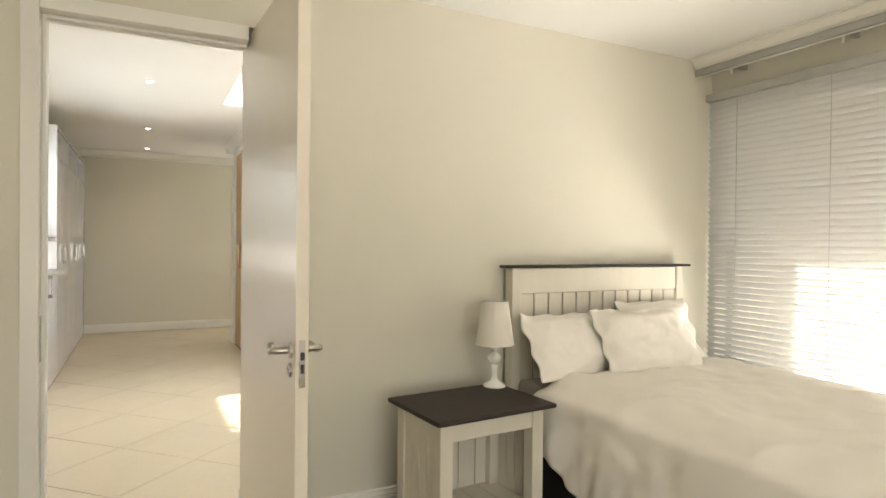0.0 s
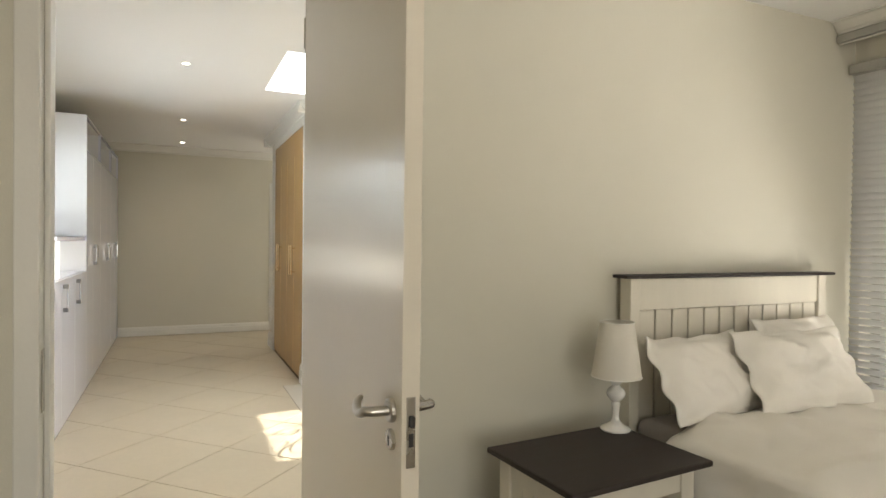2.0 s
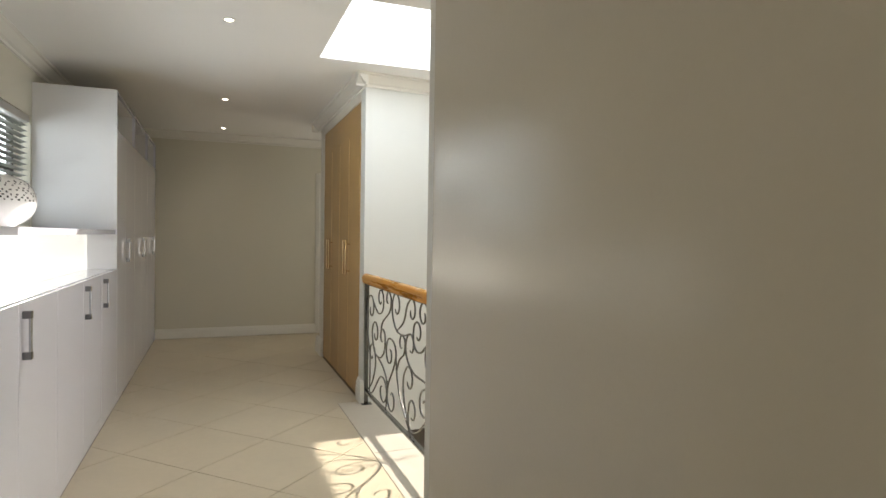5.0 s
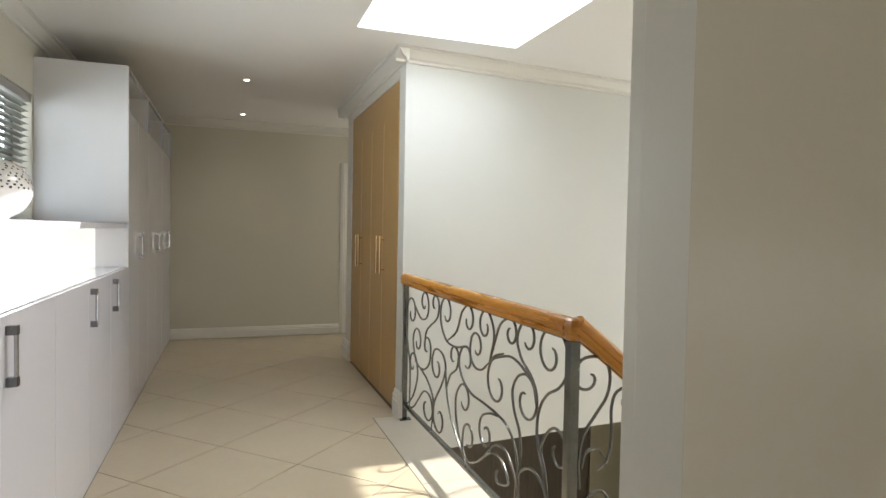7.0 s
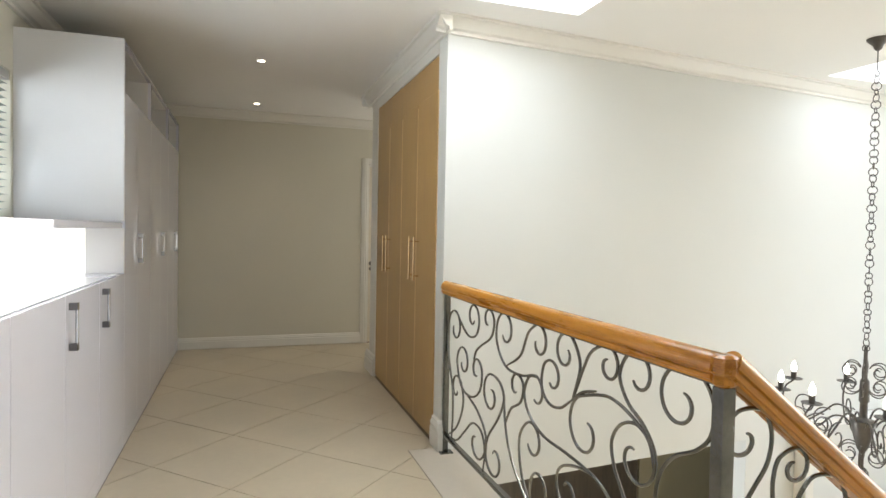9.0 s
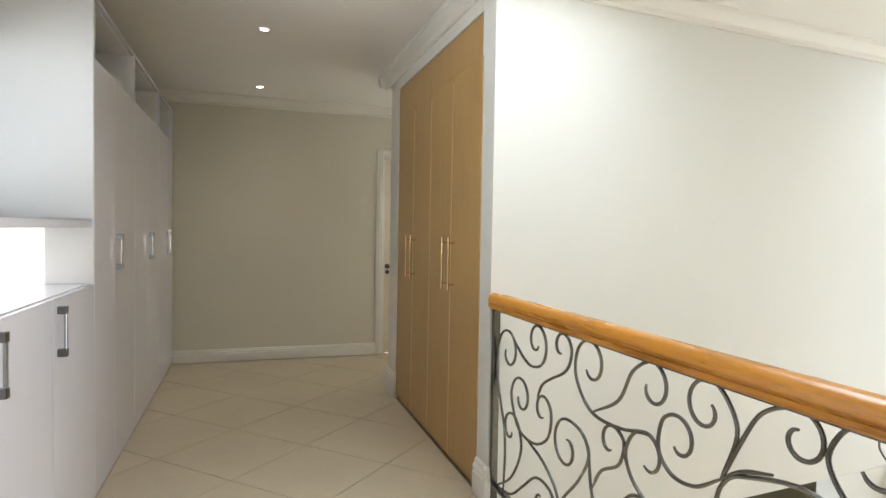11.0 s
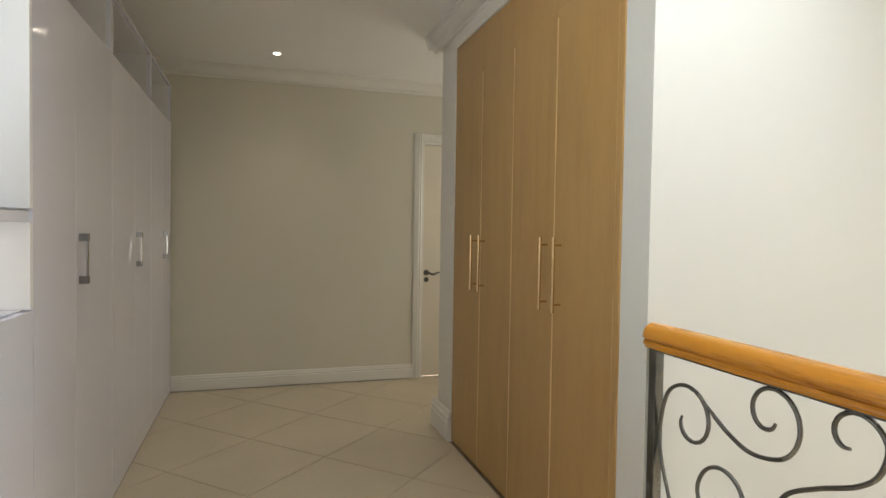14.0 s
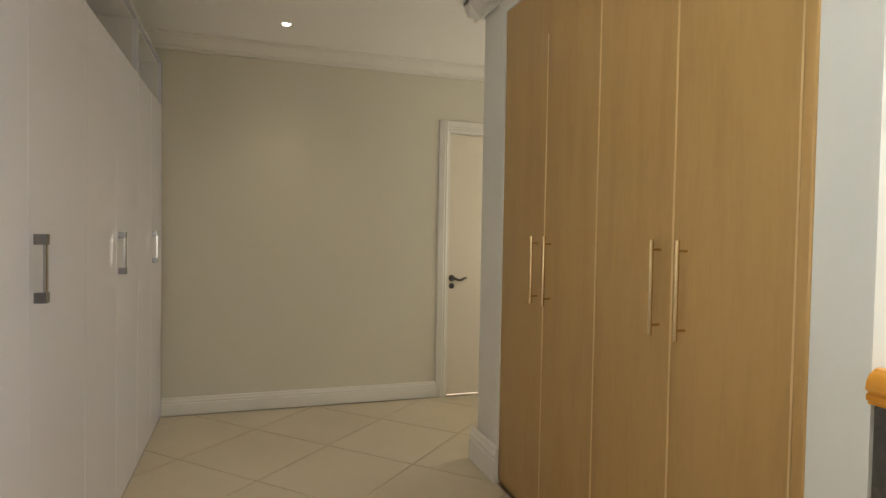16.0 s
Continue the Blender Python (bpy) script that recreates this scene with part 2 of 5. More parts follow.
DARKIRON = material("dark_bronze_iron", (0.12, 0.11, 0.10), 0.45, metal=0.6, vary=0.3, scale=12, fine=90, bump=0.12)
CHROME = material("polished_chrome", (0.42, 0.42, 0.44), 0.12, metal=1.0, vary=0.03, bump=0.0)
STEEL = material("brushed_nickel", (0.55, 0.52, 0.47), 0.27, metal=1.0, vary=0.06, fine=150, bump=0.02)
# darker copy of the chrome, coloured for the dim room it mirrors
CHROME_DARK_REFLECTION = material("chrome_dark_reflection", (0.20, 0.20, 0.205), 0.14, metal=1.0, vary=0.05, bump=0.0)
BRASS = material("satin_brass", (0.62, 0.47, 0.27), 0.22, metal=1.0, vary=0.05, fine=120, bump=0.02)
BLACK = material("black_hardware", (0.03, 0.028, 0.026), 0.45, vary=0.2, bump=0.02)
LINEN = material("white_cotton_linen", (0.86, 0.82, 0.745), 0.92, vary=0.025, scale=4, fine=500, bump=0.08)


def creased(m, scale, depth):
    """Adds soft irregular creases to the relief of a cloth."""
    nt = m.node_tree
    b = nt.nodes["Principled BSDF"]
    tc, mp, nz, bp = (nt.nodes.new("ShaderNode" + k) for k in ("TexCoord", "Mapping", "TexNoise", "Bump"))
    mp.inputs["Scale"].default_value = (1.0, 0.55, 1.0)
    mp.inputs["Rotation"].default_value = (0, 0, 0.5)
    nz.noise_type = "RIDGED_MULTIFRACTAL"
    nz.inputs["Scale"].default_value, nz.inputs["Detail"].default_value, nz.inputs["Distortion"].default_value = scale, 2.5, 0.9
    bp.inputs["Strength"].default_value, bp.inputs["Distance"].default_value = 0.55, depth
    nt.links.new(tc.outputs["Object"], mp.inputs[0])
    nt.links.new(mp.outputs[0], nz.inputs["Vector"])
    nt.links.new(nz.outputs[0], bp.inputs["Height"])
    old = b.inputs["Normal"].links[0].from_socket
    nt.links.new(old, bp.inputs["Normal"])
    nt.links.new(bp.outputs[0], b.inputs["Normal"])


creased(LINEN, 2.6, 0.06)
MATTRESS = material("grey_mattress_ticking", (0.30, 0.27, 0.25), 0.9, vary=0.12, scale=6, fine=300, bump=0.2)
BEDBASE = material("black_bed_base_fabric", (0.022, 0.02, 0.02), 0.6, vary=0.3, scale=8, fine=300, bump=0.25)
CERAMIC = material("white_glazed_ceramic", (0.80, 0.785, 0.75), 0.16, vary=0.02, bump=0.0, coat=0.3)
SHADE = material("off_white_lamp_shade_fabric", (0.74, 0.70, 0.62), 0.9, vary=0.04, scale=5, fine=420, bump=0.15)
SLAT = material("pale_grey_blind_slat", (0.66, 0.65, 0.63), 0.45, vary=0.03, bump=0.0)
let_through(SLAT, (0.86, 0.86, 0.86), 0.45)
OLIVESLAT = material("olive_grey_blind_slat", (0.16, 0.16, 0.13), 0.45, vary=0.05, bump=0.0)
RAILGREY = material("grey_aluminium", (0.44, 0.43, 0.40), 0.42, metal=0.35, vary=0.05, bump=0.01)
HAZE = glowing("hazy_bright_sky", (0.96, 0.98, 1.0), 1.6)
GLASS = glass_material("clear_window_glass")
PLASTER = material("pale_outdoor_plaster", (0.60, 0.58, 0.54), 0.9, vary=0.1, scale=1.5, fine=60, bump=0.25)
PAVING = material("outdoor_concrete_paving", (0.40, 0.38, 0.35), 0.9, vary=0.15, scale=1.5, fine=40, bump=0.3)
# brown walls downstairs, with the room's dimness worked into the colour
DIM_BROWN = material("dimmed_brown_lower_wall", (0.28, 0.24, 0.15), 0.7, vary=0.05, scale=1.5, fine=150, bump=0.05)
DARKWOOD = wood("dark_walnut_wood", (0.070, 0.052, 0.033), (0.036, 0.026, 0.016), 0.4, (5, 5, 0.5), bands=5)
SPOT = glowing("downlight_lamp", (1.0, 0.93, 0.80), 14.0)
# emission added so the niche's white back reads as overbright; no lamp there
NICHE_GLOW = glowing("glowing_niche_white", (1.0, 1.0, 0.93), 0.36)
FLAME = glowing("candle_bulb_glass", (1.0, 0.93, 0.82), 7.0)
LEAF = material("dark_green_garden_leaf", (0.055, 0.095, 0.03), 0.6, vary=0.4, scale=5, fine=30, bump=0.2)


# ---- large structure ----
Z_LOW = -2.86          # floor of the storey below
H_HALL, H_BED = 2.60, 2.53
Y_DOORWALL, Y_HALL0, Y_FAR = 2.85, 2.945, 9.84
X_WIN, X_LEFT = 3.45, -1.19


def structure(name, bm, material_, label):
    return tagged(part(name, bm, material_), label, kind="structure")


def wall_with_hole(axis, a0, a1, z0, z1, t0, t1, holes):
    """A wall along x or y from a0 to a1, between t0 and t1 thick, with rectangular holes (h0, h1, low, high)."""
    bm = bmesh.new()

    def put(u0, u1, w0, w1):
        if u1 - u0 < 1e-4 or w1 - w0 < 1e-4:
            return
        if axis == "x":
            add_box(bm, u0, t0, w0, u1, t1, w1)
        else:
            add_box(bm, t0, u0, w0, t1, u1, w1)
    at = a0
    for h0, h1, low, high in sorted(holes):
        put(at, h0, z0, z1)
        put(h0, h1, z0, low)
        put(h0, h1, high, z1)
        at = h1
    put(at, a1, z0, z1)
    return bm


# bedroom shell
structure("floor_bedroom", box(-2.4, -3.0, -0.2, X_WIN + 0.2, 2.85, -0.002), CARPET, "beige carpet floor of the bedroom")
structure("wall_bedroom_bed", box(0.545, Y_DOORWALL, -0.02, X_WIN, Y_HALL0, 2.75), WALL, "greige painted wall behind the bed")
structure("wall_bedroom_door", wall_with_hole("x", -2.4, 0.56, -0.02, 2.75, 2.56, 2.68, [(-0.275, 0.548, -0.02, 2.165)]), WALL,
          "greige painted wall with the doorway to the landing")
structure("wall_door_return", box(0.548, 2.681, -0.02, 0.66, 2.849, 2.75), WALL, "short greige return beside the bedroom door")
structure("wall_door_head", box(-2.4, 2.681, 2.30, 0.544, Y_HALL0, 2.75), WALL, "greige wall above the bedroom doorway")
structure("wall_bedroom_window", wall_with_hole("y", -3.0, Y_HALL0, -0.02, 2.75, X_WIN, X_WIN + 0.2, [(-0.6, 2.80, 0.25, 2.24)]), WALL,
          "greige painted wall round the wide bedroom window")
# unseen wall; its opening is added to suit the fill lamp
structure("wall_bedroom_back", wall_with_hole("x", -2.4, X_WIN + 0.2, -0.02, 2.75, -3.15, -3.0, [(-1.2, 1.8, 0.4, 2.25)]), WALL, "greige back wall of the bedroom with an added unseen opening")
structure("wall_bedroom_side", box(-2.55, -3.15, -0.02, -2.4, Y_HALL0, 2.75), WALL, "plain greige side wall of the bedroom")
structure("ceiling_bedroom", box(-2.55, -3.15, H_BED, X_WIN + 0.2, Y_DOORWALL, H_BED + 0.22), CEIL, "white plastered bedroom ceiling")

# hall shell
structure("wall_hall_window", wall_with_hole("y", 2.68, Y_FAR + 0.15, -0.02, H_HALL + 0.1, X_LEFT - 0.2, X_LEFT, [(4.85, 6.78, 1.36, 2.16)]), WALL,
          "greige painted landing wall with a blind-covered window")
structure("wall_far", box(X_LEFT - 0.2, Y_FAR, -0.02, 1.405, Y_FAR + 0.15, H_HALL + 0.1), WALL, "greige painted end wall of the landing")
structure("wall_far_head", box(1.405, Y_FAR, 2.09, 3.1, Y_FAR + 0.15, H_HALL + 0.1), WALL, "greige wall above the white door")
structure("wall_far_end", box(2.23, Y_FAR, -0.02, 3.1, Y_FAR + 0.15, 2.09), WALL, "greige wall beside the white door")
structure("wall_passage_end", box(3.0, 8.45, -0.02, 3.15, Y_FAR, H_HALL + 0.1), WALL, "plain greige wall closing the side passage")
structure("wall_wardrobe_back", box(1.78, 6.70, -0.02, 3.0, 8.47, H_HALL + 0.1), WALL, "greige wall behind the fitted wardrobe")
bm = box(1.165, 8.23, -0.02, 1.78, 8.345, H_HALL + 0.1)
add_box(bm, 1.183, 8.3455, -0.02, 1.78, 8.56, H_HALL + 0.1)
structure("wall_wardrobe_stub", bm, WHITEWALL, "narrow white painted wall end beside the wardrobe")
structure("wall_wardrobe_head", box(1.160, 6.462, 2.425, 1.78, 8.228, H_HALL + 0.1), TRIM, "white plastered band above the wardrobe")

# the tall stair wall runs a little askew from the landing's corner
SLOPE = 0.10


def stair_wall_y(x):
    return 6.30 + SLOPE * (x - 1.165)


bm = prism([(1.165, 6.30), (6.6, stair_wall_y(6.6)), (6.6, stair_wall_y(6.6) + 0.15), (1.165, 6.46)], "z", -0.27, H_HALL + 0.1)
structure("wall_stair", bm, WALLCOOL, "tall pale wall of the stairwell")
bm = prism([(3.80, stair_wall_y(3.80)), (6.6, stair_wall_y(6.6)), (6.6, stair_wall_y(6.6) + 0.15), (3.80, stair_wall_y(3.80) + 0.15)], "z", Z_LOW, -0.272)
structure("wall_stair_lower", bm, WALLCOOL, "pale stairwell wall reaching the lower floor")
# the opening in this unseen wall is added for the fill lamp
structure("wall_stair_end", wall_with_hole("y", Y_HALL0, 9.5, Z_LOW, H_HALL + 0.1, 6.55, 6.7, [(3.6, 5.9, -1.2, 2.2)]), WALLCOOL, "pale end wall of the stairwell with an added unseen opening")
structure("wall_stair_side", box(1.25, 2.855, Z_LOW, 6.7, Y_HALL0 - 0.004, -0.03), WALL, "pale wall below the bedroom along the stairs")
structure("wall_stair_side_upper", box(X_WIN + 0.002, 2.86, -0.02, 6.7, Y_HALL0, H_HALL + 0.1), WALL, "pale stairwell wall beside the flight")
structure("floor_lower", box(1.0, 2.8, Z_LOW - 0.15, 6.7, 9.6, Z_LOW), TILE, "tiled floor of the storey below")
structure("wall_lower_back", box(1.0, 9.4, Z_LOW, 6.7, 9.55, -0.25), DIM_BROWN, "brown wall of the room below, coloured dim")
structure("wall_lower_side", box(0.9, 2.8, Z_LOW, 1.05, 9.55, -0.27), DIM_BROWN, "brown side wall of the room below, coloured dim")
structure("ceiling_lower", box(1.05, 6.62, -0.26, 6.6, 9.55, -0.2), CEIL, "ceiling of the room below the landing")
structure("wall_lower_partition", box(3.90, 8.0, Z_LOW, 5.60, 8.12, -0.262), DIM_BROWN, "olive brown wall of the room below")

# landing slab and ceiling with two skylights
bm = bmesh.new()
add_box(bm, X_LEFT - 0.2, 2.60, -0.26, 1.25, 6.46, -0.006)
add_box(bm, X_LEFT - 0.2, 6.46, -0.26, 1.30, Y_FAR + 0.15, -0.006)
add_box(bm, 1.30, 6.74, -0.26, 3.1, Y_FAR + 0.15, -0.006)
structure("floor", bm, GROUT, "landing floor bed with brown grout")
SKY1 = (0.755, 4.86, 1.862, 6.0)
SKY2 = (4.34, 5.27, 5.48, 6.42)
bm = bmesh.new()
zc0, zc1 = H_HALL, H_HALL + 0.34
add_box(bm, X_LEFT - 0.2, Y_HALL0, zc0, SKY1[0], Y_FAR + 0.15, zc1)
add_box(bm, SKY1[0], Y_HALL0, zc0, SKY1[2], SKY1[1], zc1)
add_box(bm, SKY1[0], SKY1[3], zc0, SKY1[2], Y_FAR + 0.15, zc1)
add_box(bm, SKY1[2], Y_HALL0, zc0, SKY2[0], Y_FAR + 0.15, zc1)
add_box(bm, SKY2[0], Y_HALL0, zc0, SKY2[2], SKY2[1], zc1)
add_box(bm, SKY2[0], SKY2[3], zc0, SKY2[2], Y_FAR + 0.15, zc1)
add_box(bm, SKY2[2], Y_HALL0, zc0, 6.7, Y_FAR + 0.15, zc1)
structure("ceiling", bm, CEIL, "white landing ceiling with two square skylights")


def cornice_profile(d=0.085, h=0.10):
    """Outline of a plaster cornice: out from the wall, down from the ceiling."""
    return [(0, 0), (d, 0), (d, -0.015), (d - 0.015, -0.02), (d - 0.022, -0.035), (d * 0.45, -h * 0.72), (0.018, -h + 0.018), (0.018, -h), (0, -h)]


def run(profile, p0, p1, side, z):
    """Sweeps a profile (out, up) along the line p0 to p1; side is the way out of the wall."""
    bm = bmesh.new()
    rows = []
    for p in (p0, p1):
        rows.append([bm.verts.new((p[0] + side[0] * o, p[1] + side[1] * o, z + u)) for o, u in profile])
    n = len(profile)
    for i in range(n):
        bm.faces.new((rows[0][i], rows[0][(i + 1) % n], rows[1][(i + 1) % n], rows[1][i]))
    bm.faces.new(rows[0][::-1])
    bm.faces.new(rows[1])
    bmesh.ops.recalc_face_normals(bm, faces=bm.faces)
    return bm


COR = cornice_profile()
for p0, p1, side in (((-1.19, Y_FAR), (2.99, Y_FAR), (0, -1)),
                     ((1.165, 6.22), (1.165, 8.64), (-1, 0)),
                     ((1.08, 8.56), (1.78, 8.56), (0, 1)),
                     ((1.78, 8.47), (2.99, 8.47), (0, 1)),
                     ((-1.19, Y_HALL0), (-1.19, Y_FAR), (1, 0)),
                     ((0.55, Y_HALL0), (6.5, Y_HALL0), (0, 1)),
                     ((1.08, stair_wall_y(1.08)), (6.55, stair_wall_y(6.55)), (0.0995, -0.995))):
    structure("cornice", run(COR, p0, p1, side, H_HALL), TRIM, "white moulded plaster cornice")

SKIRT = [(0, 0), (0.018, 0), (0.018, 0.075), (0.012, 0.082), (0.016, 0.09), (0.009, 0.106), (0.009, 0.113), (0, 0.12)]
for p0, p1, side in (((-0.64, Y_FAR), (1.33, Y_FAR), (0, -1)),
                     ((2.32, Y_FAR), (2.99, Y_FAR), (0, -1)),
                     ((0.67, Y_DOORWALL), (X_WIN, Y_DOORWALL), (0, -1)),
                     ((-2.4, 2.56), (-0.30, 2.56), (0, -1)),
                     ((1.18, 8.56), (1.78, 8.56), (0, 1)),
                     ((1.80, 8.47), (2.99, 8.47), (0, 1))):
    structure("baseboard", run(SKIRT, p0, p1, side, 0.006), TRIM, "white moulded skirting board")
SKIRT_TALL = [(0, 0), (0.024, 0), (0.024, 0.11), (0.016, 0.12), (0.022, 0.13), (0.022, 0.14), (0.012, 0.16), (0.012, 0.17), (0, 0.185)]
for p0, p1, side in (((1.165, 8.22), (1.165, 8.585), (-1, 0)), ((1.165, 6.275), (1.165, 6.445), (-1, 0)), ((1.14, 6.30), (1.2, 6.30), (0, -1))):
    structure("baseboard", run(SKIRT_TALL, p0, p1, side, 0.0), TRIM, "tall white moulded skirting block on a wall end")


# ---- bedroom doorway and door ----
def door_frame(name, x0, x1, y_face, y_back, top, label, width=0.055):
    """A rebated door frame lining an opening; y_face is the side on which the leaf hangs."""
    e = tagged(new(name), label, kind="structure")
    d = 1 if y_back > y_face else -1
    stop0, stop1 = y_face + d * 0.055, y_back + d * 0.004
    ya, yb = y_face - d * 0.006, y_back + d * 0.006
    for side, a, b in (("jamb", x0, x0 + width), ("jamb", x1 - width, x1)):
        bm = box(a, min(ya, yb), 0, b, max(ya, yb), top, 0.004)
        part(side, bm, TRIM, e)
    part("head", box(x0 + width + 0.0005, min(ya, yb), top - width, x1 - width - 0.0005, max(ya, yb), top, 0.004), TRIM, e)
    s0, s1 = min(stop0, stop1), max(stop0, stop1)
    part("stop", box(x0 + width, s0, 0, x0 + width + 0.014, s1 - 0.012, top - width - 0.001, 0.003), TRIM, e)
    part("stop", box(x1 - width - 0.014, s0, 0, x1 - width, s1 - 0.012, top - width - 0.001, 0.003), TRIM, e)
    part("stop", box(x0 + width + 0.0145, s0, top - width - 0.014, x1 - width - 0.0145, s1 - 0.012, top - width, 0.003), TRIM, e)
    return e


frame_bed = tagged(new("door_1"), "white painted timber frame of the bedroom doorway", kind="structure")
part("jamb", box(-0.277, 2.550, 0, -0.222, 2.690, 2.166, 0.004), TRIM, frame_bed)
part("head", box(-0.2215, 2.550, 2.112, 0.462, 2.690, 2.166, 0.004), TRIM, frame_bed)
part("stop", box(-0.222, 2.606, 0, -0.208, 2.668, 2.110, 0.003), TRIM, frame_bed)
part("stop", box(-0.2075, 2.606, 2.098, 0.4615, 2.668, 2.1115, 0.003), TRIM, frame_bed)
part("jamb", box(0.500, 2.770, 0, 0.5445, 2.880, 2.30, 0.003), TRIM, frame_bed)
part("lining", box(0.532, 2.8805, 0, 0.5445, 2.947, 2.30, 0.002), TRIM, frame_bed)
part("strike_plate", box(-0.2205, 2.572, 0.90, -0.2185, 2.600, 1.06, 0.0005), STEEL, frame_bed, "brushed metal strike plate")


def lever_handle(parent, x, y, z, out, along, side_material=STEEL, rose=0.026):
    """A lever on a round rose with a keyhole rose below; out is the way off the leaf, along the way the lever points."""
    o, a = Vector(out), Vector(along)
    up = Vector((0, 0, 1))
    c = Vector((x, y, z))
    bm = bmesh.new()
    add_tube(bm, [c, c + o * 0.004, c + o * 0.009, c + o * 0.011], [rose, rose, rose * 0.94, rose * 0.8], 20)
    h = part("handle", bm, side_material, parent, "brushed nickel lever handle")
    bm = bmesh.new()
    pts = []
    for t in np.linspace(0, 1, 18):
        if t < 0.35:
            u = t / 0.35
            p = c + o * (0.008 + 0.048 * math.sin(u * math.pi / 2)) + a * 0.014 * (1 - math.cos(u * math.pi / 2))
        else:
            u = (t - 0.35) / 0.65
            w = max(0.0, (u - 0.4) / 0.6)
            p = c + o * (0.056 - 0.026 * w * w) + a * (0.014 + 0.100 * u) + up * (-0.012 * math.sin(min(u / 0.7, 1) * math.pi) + 0.004 * w * w)
        pts.append(p)
    add_tube(bm, pts, [0.0105] * 12 + [0.0100, 0.0095, 0.009, 0.0085, 0.008, 0.006], 10)
    smooth(part("lever", bm, side_material, h))
    k = c - up * 0.062
    bm = bmesh.new()
    add_tube(bm, [k, k + o * 0.005, k + o * 0.008], [rose * 0.86, rose * 0.86, rose * 0.75], 18)
    r = part("key_rose", bm, side_material, parent)
    bm = bmesh.new()
    add_tube(bm, [k + o * 0.0082 + up * 0.005, k + o * 0.0088 + up * 0.005], 0.0045, 10)
    s = a
    add_box(bm, *(k + o * 0.0080 - s * 0.002 - up * 0.012), *(k + o * 0.0090 + s * 0.002 + up * 0.004))
    part("keyhole", bm, BLACK, r)
    return h


LEAF_Y0, LEAF_Y1, LEAF_X0, LEAF_X1 = 1.922, 2.758, 0.468, 0.508
leaf = tagged(part("bedroom_door", box(LEAF_X0, LEAF_Y0, 0.008, LEAF_X1, LEAF_Y1, 2.158, 0.002), DOORPAINT), "white flush bedroom door standing open into the room", "door")
lever_handle(leaf, LEAF_X0, LEAF_Y0 + 0.052, 0.99, (-1, 0, 0), (0, 1, 0))
lever_handle(leaf, LEAF_X1, LEAF_Y0 + 0.052, 0.99, (1, 0, 0), (0, 1, 0))
lock = part("lock_plate", box(LEAF_X0 + 0.010, LEAF_Y0 - 0.0025, 0.882, LEAF_X1 - 0.010, LEAF_Y0 + 0.001, 1.027, 0.0008), STEEL, leaf, "brushed steel lock plate on the door edge")
part("latch", box(LEAF_X0 + 0.014, LEAF_Y0 - 0.010, 0.966, LEAF_X1 - 0.014, LEAF_Y0, 0.990, 0.003), BLACK, lock)
part("dead_bolt", box(LEAF_X0 + 0.015, LEAF_Y0 - 0.004, 0.925, LEAF_X1 - 0.015, LEAF_Y0, 0.953, 0.001), BLACK, lock)
for zh in (0.22, 2.02):
    bm = bmesh.new()
    add_tube(bm, [(LEAF_X0 + 0.002, LEAF_Y1 + 0.006, zh - 0.05), (LEAF_X0 + 0.002, LEAF_Y1 + 0.006, zh + 0.05)], 0.0055, 10)
    part("hinge", bm, STEEL, leaf)
leaf.matrix_basis = Matrix.Translation((LEAF_X0, LEAF_Y1, 0)) @ pose(0, 0, 0, 0, 0, 2.8) @ Matrix.Translation((-LEAF_X0, -LEAF_Y1, 0))


# ---- far white door ----
frame_far = door_frame("door_2", 1.385, 2.25, Y_FAR, Y_FAR + 0.15, 2.10, "white frame of the closed door at the landing's end", width=0.03)
ARCH = [(0, 0), (0, -0.018), (0.012, -0.024), (0.022, -0.020), (0.03, -0.024), (0.058, -0.016), (0.07, -0.012), (0.075, 0)]
bm = prism([(1.395 - o, Y_FAR + u) for o, u in ARCH], "z", 0, 2.165)
structure("trim", bm, TRIM, "white moulded architrave of the far door")
bm = prism([(2.24 + o, Y_FAR + u) for o, u in ARCH], "z", 0, 2.165)
structure("trim", bm, TRIM, "white moulded architrave of the far door")
bm = run([(-u, o) for o, u in ARCH], (1.3955, Y_FAR), (2.2395, Y_FAR), (0, -1), 2.09)
structure("trim", bm, TRIM, "white moulded architrave over the far door")
far_door = tagged(part("far_door", box(1.418, Y_FAR + 0.012, 0.01, 2.217, Y_FAR + 0.052, 2.066, 0.002), DOORPAINT), "white flush door closed at the end of the landing", "door")
lever_handle(far_door, 1.450, Y_FAR + 0.012, 0.935, (0, -1, 0), (1, 0, 0), DARKIRON)


# ---- fitted oak wardrobe ----
wardrobe = thing("fitted_wardrobe", 1.17, 7.34, 0, "honey oak fitted wardrobe with four tall doors", "wardrobe")
part("carcass", box(1.205, 6.46, 0.002, 1.76, 8.22, 2.40), OAK, wardrobe)
part("frieze", box(1.1702, 6.447, 2.2042, 1.204, 8.228, 2.423, 0.0006), OAK, wardrobe)
part("side_strip", box(1.158, 6.447, 0.004, 1.204, 6.482, 2.2040, 0.005), OAK, wardrobe)
part("plinth", box(1.176, 6.493, 0.004, 1.203, 8.228, 0.022), OAK, wardrobe)
SEAMS = (6.493, 6.930, 7.357, 7.772, 8.228)
for i in range(4):
    part("seam_strip", box(1.1682, SEAMS[i] - 0.0032, 0.024, 1.200, SEAMS[i] + 0.0032, 2.175), PALEOAK, wardrobe)
